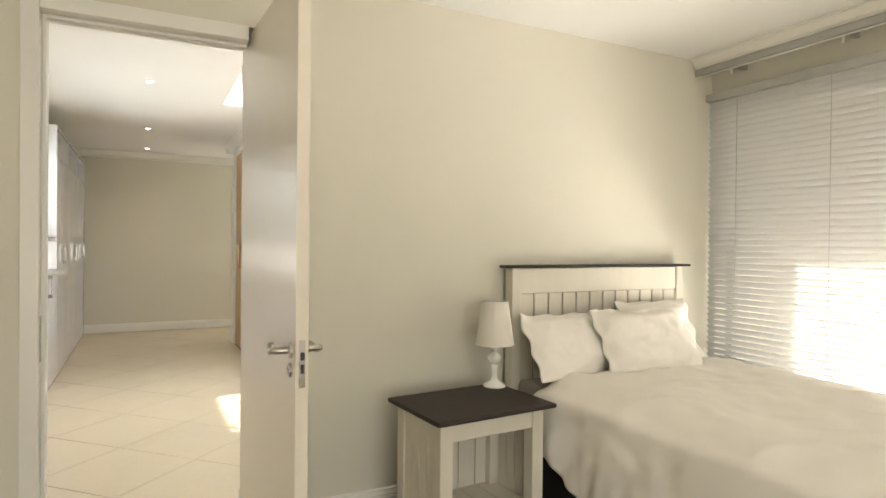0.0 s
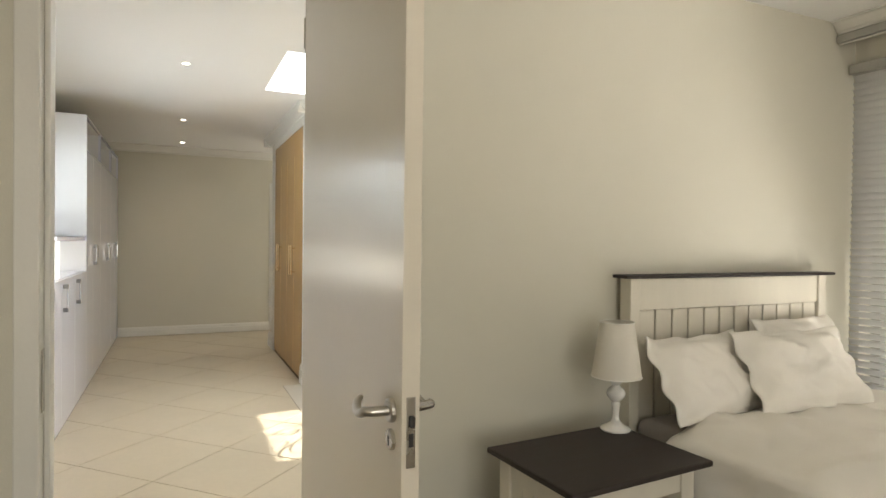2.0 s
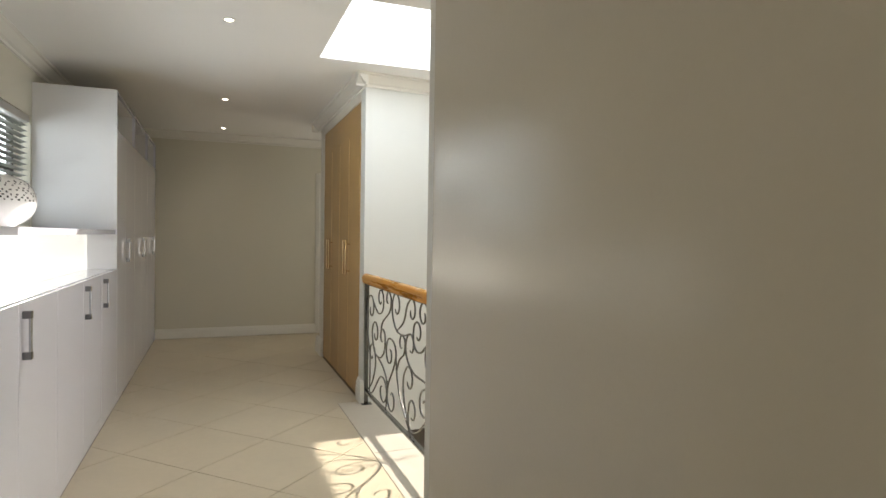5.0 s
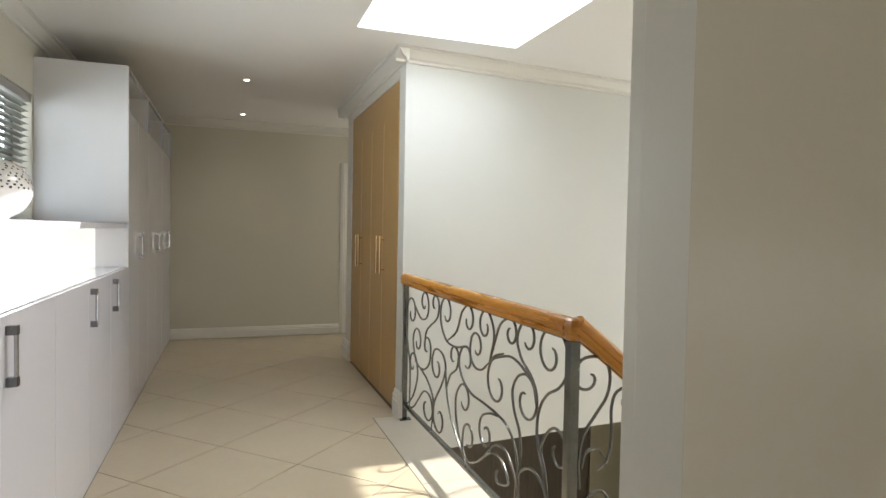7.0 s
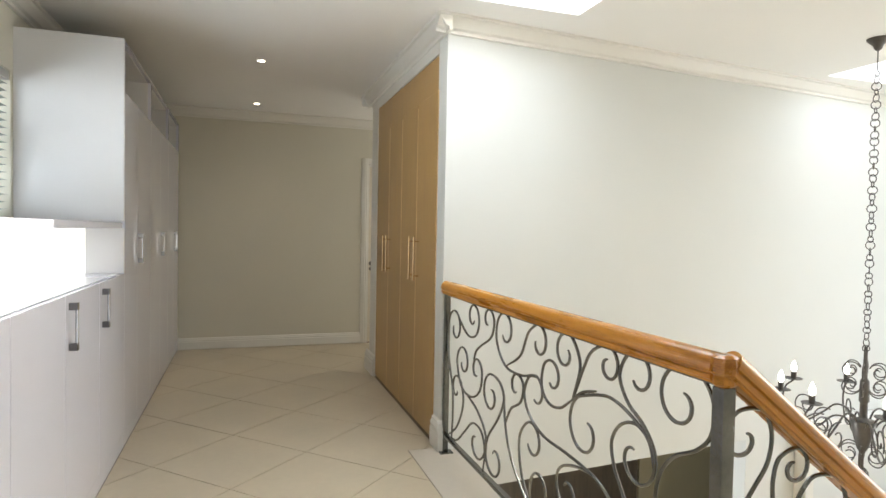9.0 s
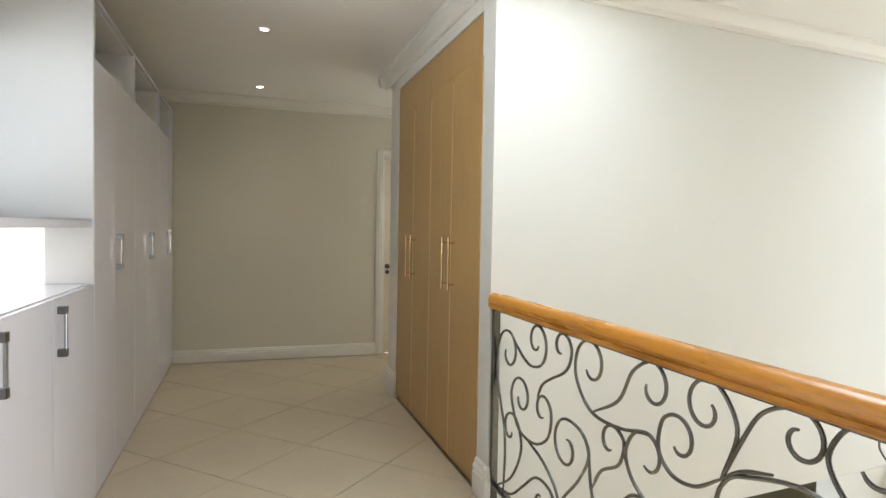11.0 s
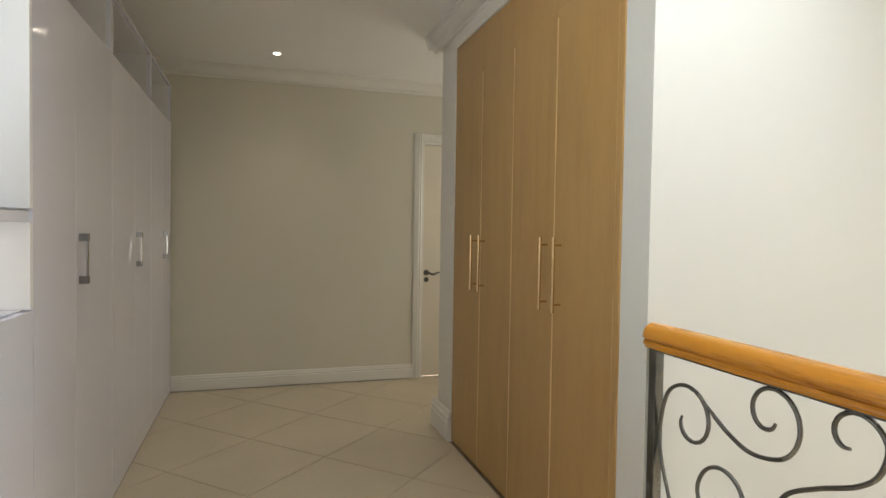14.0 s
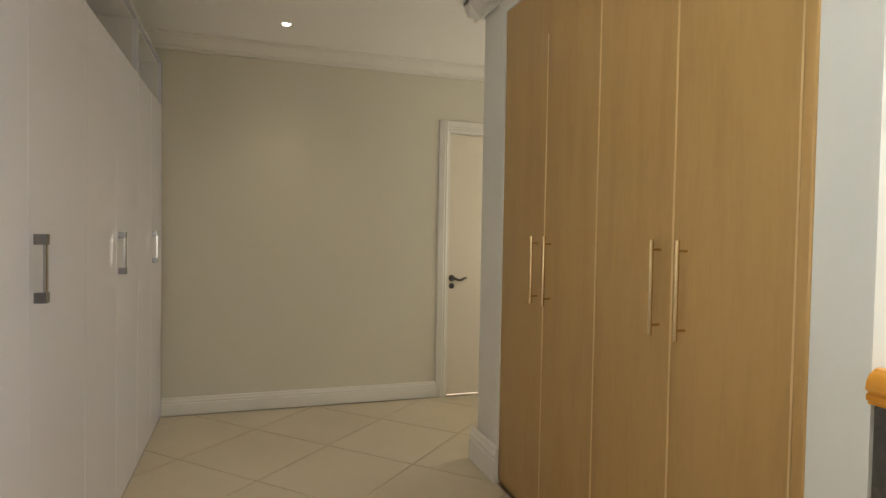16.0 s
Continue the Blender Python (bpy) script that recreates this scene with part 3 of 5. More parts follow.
for i in range(4):
    y0, y1 = SEAMS[i] + 0.0034, SEAMS[i + 1] - 0.0034
    d = part("door", box(1.170, y0, 0.024, 1.190, y1, 2.2036, 0.0012), OAK, wardrobe)
    hy = y1 - 0.060 if i in (0, 2) else y0 + 0.052
    bm = bmesh.new()
    add_tube(bm, [(1.135, hy, 0.985), (1.135, hy, 0.987), (1.135, hy, 1.285), (1.135, hy, 1.287)], [0.0055, 0.0068, 0.0068, 0.0055], 12)
    for zz in (1.017, 1.255):
        add_tube(bm, [(1.135, hy, zz), (1.171, hy, zz)], 0.0042, 8)
    part("handle", bm, BRASS, d, "slim satin brass bar handle")


# ---- white gloss cabinets ----
def chrome_handle(parent, y, z0, z1, x=-0.64):
    """A chrome handle: a broad flat grip held off the door by two block ends, their dark reflection put into the
    colour.
    """
    bm = bmesh.new()
    n = 2
    rows = []
    for k in range(n):
        q = k / (n - 1)
        z = z0 + 0.024 + (z1 - z0 - 0.048) * q
        out = 0.031
        rows.append([bm.verts.new((x + out + dx, y + dy, z)) for dx, dy in ((0, -0.007), (-0.002, -0.009), (-0.009, -0.009), (-0.009, 0.009), (-0.002, 0.009), (0, 0.007))])
    for r0, r1 in zip(rows, rows[1:]):
        for i in range(6):
            bm.faces.new((r0[i], r0[(i + 1) % 6], r1[(i + 1) % 6], r1[i]))
    bm.faces.new(rows[0][::-1])
    bm.faces.new(rows[-1])
    bmesh.ops.recalc_face_normals(bm, faces=bm.faces)
    h = smooth(part("handle", bm, CHROME, parent, "broad polished chrome grip"), 30)
    for lo, hi in ((z0, z0 + 0.030), (z1 - 0.030, z1)):
        part("end_block", box(x, y - 0.0135, lo, x + 0.033, y + 0.0135, hi, 0.002), CHROME_DARK_REFLECTION, h, "chrome end block coloured dark as a reflection")
    return h


XF = -0.64


def tall_cabinet(y0, y1, seam, first):
    e = thing("tall_cabinet", -0.9, (y0 + y1) / 2, 0, "tall white gloss cupboard with an open compartment above", "cabinet", "white cupboards along the landing")
    t = 0.018
    body = bmesh.new()
    add_box(body, X_LEFT, y0, 0.09, XF - 0.022, y0 + t, 2.405)
    add_box(body, X_LEFT, y1 - t, 0.09, XF - 0.022, y1, 2.405)
    add_box(body, X_LEFT, y0 + t, 0.09, XF - 0.022, y1 - t, 0.108)
    add_box(body, X_LEFT, y0 + t, 2.11, XF - 0.022, y1 - t, 2.128)
    add_box(body, X_LEFT, y0 + t, 2.387, XF - 0.022, y1 - t, 2.405)
    add_box(body, X_LEFT, y0 + t, 0.108, X_LEFT + 0.012, y1 - t, 2.387)
    part("body", body, MATTWHITE, e)
    lip = bmesh.new()
    add_box(lip, XF - 0.0215, y0 + 0.001, 2.112, XF, y0 + t, 2.405)
    add_box(lip, XF - 0.0215, y1 - t, 2.112, XF, y1 - 0.001, 2.405)
    add_box(lip, XF - 0.0215, y0 + t + 0.0005, 2.389, XF, y1 - t - 0.0005, 2.405)
    part("edge_frame", lip, GLOSS, e)
    part("plinth", box(X_LEFT, y0, 0.0, XF - 0.006, y1, 0.089), GLOSS, e)
    for a, b, h in ((y0, seam, False), (seam, y1, True)):
        d = part("door", box(XF - 0.021, a + 0.0008, 0.092, XF, b - 0.0008, 2.108, 0.0012), GLOSS, e)
        if h:
            chrome_handle(e, a + 0.050, 1.080, 1.274)
    if first:
        part("end_panel", box(X_LEFT + 0.001, 6.815, 1.352, XF + 0.001, 6.838, 2.412, 0.0015), MATTWHITE, e)
    return e


for i, (y0, y1, seam) in enumerate(((6.84, 7.865, 7.285), (7.867, 8.925, 8.40), (8.927, 9.80, 9.375))):
    tall_cabinet(y0, y1, seam, i == 0)
niche = thing("open_niche", -0.72, 5.0, 1.03, "white open niche with a narrow counter above low cupboards", "shelf unit")
filler = tagged(part("cabinet_filler", box(XF - 0.02, 9.802, 0.0, XF - 0.001, Y_FAR - 0.019, 2.405), GLOSS), "narrow white filler strip against the end wall", "panel")


def low_cabinet(y0, y1, seam, handle_y):
    e = thing("low_cabinet", -0.9, (y0 + y1) / 2, 0, "low white gloss cupboard with chrome handle under a ledge", "cabinet", "white cupboards along the landing")
    part("body", box(X_LEFT, y0, 0.09, XF - 0.022, y1, 1.03), MATTWHITE, e)
    part("plinth", box(X_LEFT, y0, 0.0, XF - 0.006, y1, 0.089), GLOSS, e)
    for a, b in ([(y0, seam), (seam, y1)] if seam else [(y0, y1)]):
        d = part("door", box(XF - 0.021, a + 0.0008, 0.092, XF, b - 0.0008, 1.043, 0.0012), GLOSS, e)
        if a <= handle_y <= b:
            chrome_handle(e, handle_y, 0.815, 1.010)
    return e


low_cabinet(3.05, 3.866, 3.45, 3.50)
low_cabinet(3.868, 5.038, 4.43, 4.485)
low_cabinet(5.040, 6.208, 5.625, 5.68)
low_cabinet(6.210, 6.838, None, 6.275)
part("counter", box(-0.835, 3.04, 1.0305, XF - 0.024, 6.836, 1.047, 0.001), GLOSS, niche)
# plain back of the niche, its brightness put in as glow
part("back_panel", box(-0.855, 3.04, 1.048, -0.837, 6.8155, 1.3115), NICHE_GLOW, niche, "white niche back panel with an added glow")
part("side_panel", box(-0.855, 6.816, 1.048, XF + 0.0005, 6.838, 1.3115), MATTWHITE, niche)
tagged(part("ledge_top", box(X_LEFT + 0.001, 3.04, 1.312, XF - 0.01, 6.836, 1.345, 0.002), GLOSS), "deep white gloss ledge below the landing window", "shelf")


# ---- balustrade ----
RX, RY0, RY1 = 1.188, 4.115, 6.282
DROP = 0.78


def rail_outline(w=0.075, h=0.075):
    """Section of the moulded handrail: rounded top, grooved sides."""
    top = [(w / 2 * math.cos(a), h * 0.45 + h * 0.55 * math.sin(a)) for a in np.linspace(0, math.pi, 13)]
    left = [(-w * 0.50, h * 0.40), (-w * 0.40, h * 0.36), (-w * 0.40, h * 0.30), (-w * 0.47, h * 0.27), (-w * 0.47, h * 0.13), (-w * 0.38, h * 0.09), (-w * 0.38, 0.0)]
    return top + left + [(-x, z) for x, z in left[::-1]]


def handrail(p0, p1, material_, parent):
    p0, p1 = Vector(p0), Vector(p1)
    d = (p1 - p0).normalized()
    side = d.cross(Vector((0, 0, 1))).normalized()
    up = side.cross(d)
    bm = bmesh.new()
    rows = [[bm.verts.new(p + side * x + up * z) for x, z in rail_outline()] for p in (p0, p1)]
    n = len(rows[0])
    for i in range(n):
        bm.faces.new((rows[0][i], rows[0][(i + 1) % n], rows[1][(i + 1) % n], rows[1][i]))
    bm.faces.new(rows[0][::-1])
    bm.faces.new(rows[1])
    bmesh.ops.recalc_face_normals(bm, faces=bm.faces)
    return smooth(part("handrail", bm, material_, parent, "orange varnished pine handrail with knots"), 35)


def spiral(cx, cz, r0, a0, turns, r1):
    """Points of a flat spiral from the radius r0 at the angle a0 (degrees) inwards to r1."""
    n = max(10, int(abs(turns) * 26))
    out = []
    for k in range(n + 1):
        u = k / n
        r = r0 * (1 - u) + r1 * u
        a = radians(a0) + 2 * math.pi * turns * u
        out.append((cx + r * math.cos(a), cz + r * math.sin(a)))
    return out


BAR = 0.0060


def bar_path(curl, via, curl_end=None):
    """A smooth bent bar: out of one curl, through the via points, into another curl."""
    pts = spiral(*curl)[::-1][::2] if curl else []
    pts += via
    if curl_end:
        pts += spiral(*curl_end)[::2]
    pts = [Vector(p) for p in pts]
    pts = [p for i, p in enumerate(pts) if i == 0 or (p - pts[i - 1]).length > 0.006]
    pts = [pts[0] * 2 - pts[1]] + pts + [pts[-1] * 2 - pts[-2]]
    out = []
    for p0, p1, p2, p3 in zip(pts, pts[1:], pts[2:], pts[3:]):
        d0, d1, d2 = (math.sqrt(max((b - a).length, 1e-4)) for a, b in ((p0, p1), (p1, p2), (p2, p3)))
        m1 = ((p1 - p0) / d0 - (p2 - p0) / (d0 + d1) + (p2 - p1) / d1) * d1
        m2 = ((p2 - p1) / d1 - (p3 - p1) / (d1 + d2) + (p3 - p2) / d2) * d1
        n = 2 if (p2 - p1).length < 0.03 else 7
        for k in range(n):
            u = k / n
            out.append(p1 * (2 * u**3 - 3 * u**2 + 1) + m1 * (u**3 - 2 * u**2 + u) + p2 * (3 * u**2 - 2 * u**3) + m2 * (u**3 - u**2))
    return out + [pts[-2]]


def iron_bar(place, path, parent):
    bm = bmesh.new()
    add_tube(bm, [place(p.x, p.y) for p in path], [BAR * min(1.0, 0.62 + 0.10 * min(i, len(path) - 1 - i)) for i in range(len(path))], 8)
    return smooth(part("scroll", bm, IRON, parent), 60)


balustrade = thing("landing_balustrade", RX, RY0, 0, "wrought iron scroll balustrade with orange pine handrail", "railing")
handrail((RX, RY1 + 0.02, 0.957), (RX, RY0 + 0.012, 0.957), PINE, balustrade)
bm = lathe([(0.026, 0.951), (0.032, 0.956), (0.0335, 0.970), (0.030, 0.978), (0.0365, 0.987), (0.0375, 1.010), (0.034, 1.024), (0.022, 1.031)], RX, RY0, 0, 8)
smooth(part("rail_block", bm, PINE, balustrade, "faceted pine corner block of the handrail"), 20)
part("newel_post", box(RX - 0.020, RY0 - 0.020, -0.20, RX + 0.020, RY0 + 0.020, 0.948, 0.003), IRON, balustrade)
post = part("end_post", box(RX - 0.016, RY1 - 0.016, 0.006, RX + 0.016, RY1 + 0.016, 0.957, 0.003), IRON, balustrade)
part("foot_plate", box(RX - 0.04, RY1 - 0.045, 0.0, RX + 0.04, RY1 + 0.014, 0.007, 0.001), IRON, post)
part("top_bar", box(RX - 0.016, RY0 + 0.021, 0.948, RX + 0.016, RY1 - 0.017, 0.9565, 0.002), IRON, balustrade)
part("bottom_bar", box(RX - 0.015, RY0 + 0.021, 0.096, RX + 0.015, RY1 - 0.017, 0.112, 0.003), IRON, balustrade)


def landing_bar(*bar):
    iron_bar(lambda u, z: (RX, RY1 - u, max(z, 0.113)), bar_path(*bar), balustrade)


landing_bar((0.151, 0.776, 0.113, 165, -0.99, 0.030), [(0.026, 0.723), (0.030, 0.642), (0.072, 0.526), (0.120, 0.417), (0.133, 0.300), (0.120, 0.115)])
landing_bar(None, [(0.207, 0.844), (0.298, 0.788), (0.375, 0.764)], (0.425, 0.872, 0.098, 293, 1.09, 0.022))
landing_bar((0.632, 0.886, 0.075, 5, 0.72, 0.020), [(0.690, 0.832), (0.650, 0.796), (0.557, 0.752), (0.480, 0.706), (0.443, 0.646)])
landing_bar((0.291, 0.604, 0.101, 189, -1.01, 0.029), [(0.271, 0.463), (0.436, 0.451), (0.545, 0.518)], (0.488, 0.604, 0.075, 4, 0.83, 0.024))
landing_bar((0.837, 0.868, 0.098, 170, -0.87, 0.036), [(0.738, 0.816), (0.789, 0.744), (0.862, 0.704), (1.027, 0.706)], (1.154, 0.663, 0.075, 119, -0.69, 0.032))
landing_bar((1.169, 0.876, 0.078, 107, -0.81, 0.029), [(1.076, 0.905), (1.005, 0.793), (0.855, 0.710)])
landing_bar((0.965, 0.636, 0.081, 8, 0.76, 0.018), [(1.016, 0.589), (0.914, 0.526), (0.863, 0.448)])
landing_bar((1.285, 0.757, 0.081, 169, -0.83, 0.028), [(1.204, 0.702), (1.259, 0.654), (1.349, 0.657), (1.442, 0.714)])
landing_bar((1.384, 0.876, 0.084, 42, 0.99, 0.025), [(1.490, 0.857), (1.442, 0.714)])
landing_bar((1.663, 0.890, 0.068, 111, -1.01, 0.021), [(1.561, 0.917), (1.509, 0.841), (1.449, 0.722)])
landing_bar((1.823, 0.894, 0.081, 157, -0.83, 0.031), [(1.728, 0.873), (1.771, 0.801), (1.858, 0.748), (1.908, 0.688), (1.910, 0.625)])
landing_bar((2.012, 0.867, 0.098, 92, 0.93, 0.029), [(2.084, 0.959), (2.135, 0.896), (2.128, 0.809), (2.079, 0.754), (1.997, 0.708), (1.940, 0.642), (1.919, 0.571), (1.927, 0.487), (1.975, 0.400), (2.030, 0.115)])
landing_bar((1.532, 0.628, 0.130, 77, 0.97, 0.035), [(1.679, 0.787), (1.816, 0.752), (1.886, 0.706), (1.910, 0.630)])
landing_bar(None, [(1.442, 0.714), (1.506, 0.758), (1.595, 0.786)])
landing_bar((1.815, 0.635, 0.102, 17, -0.78, 0.025), [(1.880, 0.716), (1.816, 0.742), (1.739, 0.715), (1.694, 0.648), (1.712, 0.565), (1.765, 0.490), (1.784, 0.397), (1.752, 0.270), (1.735, 0.115)])
landing_bar((1.129, 0.450, 0.082, 130, -0.78, 0.044), [(1.013, 0.440), (1.012, 0.347), (1.058, 0.245), (1.153, 0.154), (1.238, 0.120)])
landing_bar(None, [(1.168, 0.732), (1.091, 0.716), (1.047, 0.639), (1.083, 0.568), (1.209, 0.510), (1.399, 0.502), (1.538, 0.494), (1.643, 0.474), (1.721, 0.415), (1.760, 0.290), (1.770, 0.115)])
landing_bar((0.683, 0.526, 0.107, 81, 1.02, 0.028), [(0.796, 0.611), (0.838, 0.552), (0.779, 0.443), (0.654, 0.306)], (0.738, 0.231, 0.110, 183, 0.86, 0.026))
landing_bar(None, [(0.838, 0.557), (0.857, 0.441), (0.919, 0.315), (1.170, 0.115)])
landing_bar((0.495, 0.241, 0.125, 355, -0.64, 0.014), [(0.572, 0.307), (0.452, 0.316), (0.329, 0.230), (0.205, 0.141), (0.060, 0.115)])
landing_bar(None, [(0.334, 0.448), (0.520, 0.394), (0.632, 0.298), (0.600, 0.115)])
landing_bar((0.187, 0.427, 0.094, 32, 0.85, 0.014), [(0.302, 0.386), (0.210, 0.224), (0.045, 0.115)])
landing_bar((1.197, 0.271, 0.072, 178, -0.81, 0.047), [(1.121, 0.194), (1.175, 0.148), (1.291, 0.174), (1.414, 0.255), (1.532, 0.346), (1.649, 0.353), (1.768, 0.230)])
landing_bar((1.576, 0.213, 0.037, 250, -0.45, 0.029), [(1.671, 0.224), (1.594, 0.300), (1.495, 0.296), (1.414, 0.257)])
landing_bar((1.417, 0.362, 0.092, 94, 1.13, 0.023), [(1.479, 0.478), (1.552, 0.486)])
landing_bar((2.079, 0.510, 0.088, 112, -0.95, 0.024), [(1.977, 0.531), (1.956, 0.466), (1.992, 0.389), (2.028, 0.130)])
landing_bar(None, [(1.756, 0.292), (1.827, 0.351), (1.925, 0.365), (2.020, 0.290)])

# balustrade down the flight
RUN = 4.0
stair_rail = thing("stair_balustrade", RX + 0.03, RY0, 0, "sloping wrought iron scroll balustrade with pine handrail", "railing")
slope_rail = handrail((0, 0, 0), ((RUN + 0.012) * math.hypot(1, DROP), 0, 0), PINE_X, stair_rail)
slope_rail.matrix_basis = pose(RX - 0.012, RY0, 0.978, 0, math.degrees(math.atan(DROP)), 0)


def sheared(u, v):
    return (RX + u, RY0, v + 0.03 - DROP * u)


for v, r in ((0.962, 0.011), (0.13, 0.012)):
    bm = bmesh.new()
    add_tube(bm, [sheared(0.03, v), sheared(RUN, v)], r, 4)
    part("top_bar" if v > 0.5 else "bottom_bar", bm, IRON, stair_rail)


def stair_bar(*bar):
    """One bar of the flight's pattern, repeated down the slope."""
    for k in range(6):
        du = k * 0.60
        iron_bar(lambda u, z: (RX + u + du, RY0, max(z, 0.155 - DROP * u) - DROP * du), bar_path(*bar), stair_rail)


stair_bar((0.070, 0.810, 0.078, 87, 0.91, 0.014), [(0.131, 0.876), (0.161, 0.818), (0.151, 0.739), (0.107, 0.675), (0.054, 0.600), (0.036, 0.502), (0.044, 0.400)])
stair_bar((0.245, 0.714, 0.056, 94, -0.99, 0.015), [(0.191, 0.746), (0.172, 0.692), (0.174, 0.590), (0.156, 0.490), (0.117, 0.462)])
stair_bar((0.356, 0.582, 0.112, 134, -0.91, 0.037), [(0.239, 0.574), (0.256, 0.494), (0.325, 0.432), (0.436, 0.379)])
stair_bar((0.462, 0.489, 0.064, 154, 0.76, 0.031), [(0.434, 0.558), (0.498, 0.576)])
stair_bar(None, [(0.050, 0.473), (0.066, 0.534), (0.114, 0.542), (0.151, 0.504)])
stair_bar((0.330, 0.290, 0.060, 80, 0.90, 0.018), [(0.300, 0.330), (0.255, 0.240), (0.300, -0.060)])
stair_bar((0.120, 0.330, 0.058, 100, -0.90, 0.018), [(0.050, 0.340), (0.050, 0.240), (0.080, 0.090)])
part("end_post", box(RX + RUN - 0.02, RY0 - 0.02, Z_LOW, RX + RUN + 0.02, RY0 + 0.02, 0.96 - DROP * RUN, 0.003), IRON, stair_rail)

# the flight itself
flight = thing("staircase", 1.26, 3.56, Z_LOW, "cream tiled staircase going down beside the landing", "stairs")
N_STEP = 16
rise, going = -Z_LOW / N_STEP, -Z_LOW / N_STEP / DROP
for k in range(N_STEP - 1):
    top = -(k + 1) * rise
    part("step", box(1.252 + k * going, Y_HALL0 + 0.003, max(top - 0.42, Z_LOW), 1.252 + (k + 1) * going - 0.001, RY0 + 0.05, top, 0.004), BORDER, flight)


# ---- bed ----
bed = thing("double_bed", 2.48, 1.75, 0, "unoccupied double bed with cream panelled headboard", "bed")
# the board behind the planks is coloured dark as groove shade
hb = part("headboard", box(1.878, 2.775, 0.10, 3.045, 2.805, 1.190, 0.003), GROOVE_SHADE, bed, "cream painted tongue and groove headboard")
for x0, x1 in ((1.830, 1.884), (3.036, 3.090)):
    p = part("post", box(x0, 2.748, 0.0, x1, 2.815, 1.198, 0.005), CREAM, hb)
part("cap", box(1.795, 2.732, 1.1985, 3.140, 2.824, 1.213, 0.005), ESPRESSO, hb, "espresso stained cap rail")
part("upper_rail", box(1.8845, 2.758, 1.062, 3.0355, 2.774, 1.196, 0.003), CREAM, hb)
step = (3.0355 - 1.8845) / 12
for k in range(12):
    part("plank", box(1.8845 + k * step + 0.005, 2.763, 0.12, 1.8845 + (k + 1) * step - 0.005, 2.7745, 1.060, 0.003), CREAM, hb)
part("base", box(1.86, 0.70, 0.05, 3.12, 2.70, 0.34, 0.02), BEDBASE, bed, "black fabric bed base")
for x0 in (1.90, 3.0):
    for y0 in (0.76, 2.55):
        part("leg", box(x0, y0, 0.0, x0 + 0.06, y0 + 0.06, 0.05), BLACK, bed)
smooth(part("mattress", box(1.855, 0.70, 0.342, 3.125, 2.745, 0.615, 0.05, 4), MATTRESS, bed, "grey ticking mattress"))


def fold(x, y):
    """Soft creases in cloth."""
    return noise.noise(Vector((x * 3.1, y * 2.2, 0.3))) * 0.55 + noise.noise(Vector((x * 8.0 + y * 3, y * 5.5, 4.1))) * 0.3 + noise.noise(Vector((x * 17, y * 13, 9.0))) * 0.12


def cloth_grid(fn, nu, nv, thick=0.0):
    bm = bmesh.new()
    g = [[bm.verts.new(fn(i / nu, j / nv)) for j in range(nv + 1)] for i in range(nu + 1)]
    for i in range(nu):
        for j in range(nv):
            bm.faces.new((g[i][j], g[i + 1][j], g[i + 1][j + 1], g[i][j + 1]))
    bmesh.ops.recalc_face_normals(bm, faces=bm.faces)
    return bm


def duvet_point(u, v):
    """Across the bed (u) from one hem over the top to the other, along it (v) from the pillows to the foot."""
    y = 2.50 - v * 1.98
    hem = 0.265 + 0.03 * math.sin(v * 21) + 0.10 * max(0, 1 - v * 5.0)
    side = 0.635 - hem
    total = 2 * side + 1.42
    s = u * total
    lift = 0.040 * fold(s, y * 1.3) + 0.014 * noise.noise(Vector((s * 6 - y * 9, y * 4 + s * 5, 2.0)))
    lift += 0.034 * (1 - abs(noise.noise(Vector((s * 2.3 + y * 1.1, y * 1.7 - s, 7.0))))) ** 7 * (0.4 + 0.6 * v)
    if s < side:
        k = s / side
        x, z = 1.765 - 0.028 * (1 - k) + 0.05 * fold(0.2 + k * 0.3, y * 2.9) * (1.2 - k), hem + k * side - 0.02 * k
        x += 0.035 * k * k
    elif s > total - side:
        k = (total - s) / side
        x, z = 3.215 + 0.02 * (1 - k) + 0.02 * fold(5, y * 2.6), hem + k * side - 0.02 * k
        x -= 0.035 * k * k
    else:
        k = (s - side) / 1.42
        e = min(k, 1 - k) * 1.42
        drop = 0.07 * math.exp(-(e / 0.10) ** 1.6)
        x, z = 1.80 + k * 1.38, 0.692 - drop + lift * (1 if e > 0.05 else 0.5)
    z -= 0.04 * max(0, v - 0.85) / 0.15
    if v < 0.05:
        z -= 0.018 * (1 - v / 0.05)
    return (x, y + 0.012 * fold(x * 1.7, 3.0), z)


duvet = part("duvet", cloth_grid(duvet_point, 110, 90), LINEN)
tagged(smooth(duvet, 180), "creased white cotton duvet spread over the bed", "duvet")
sol = duvet.modifiers.new("thickness", "SOLIDIFY")
sol.thickness, sol.offset = 0.022, -1


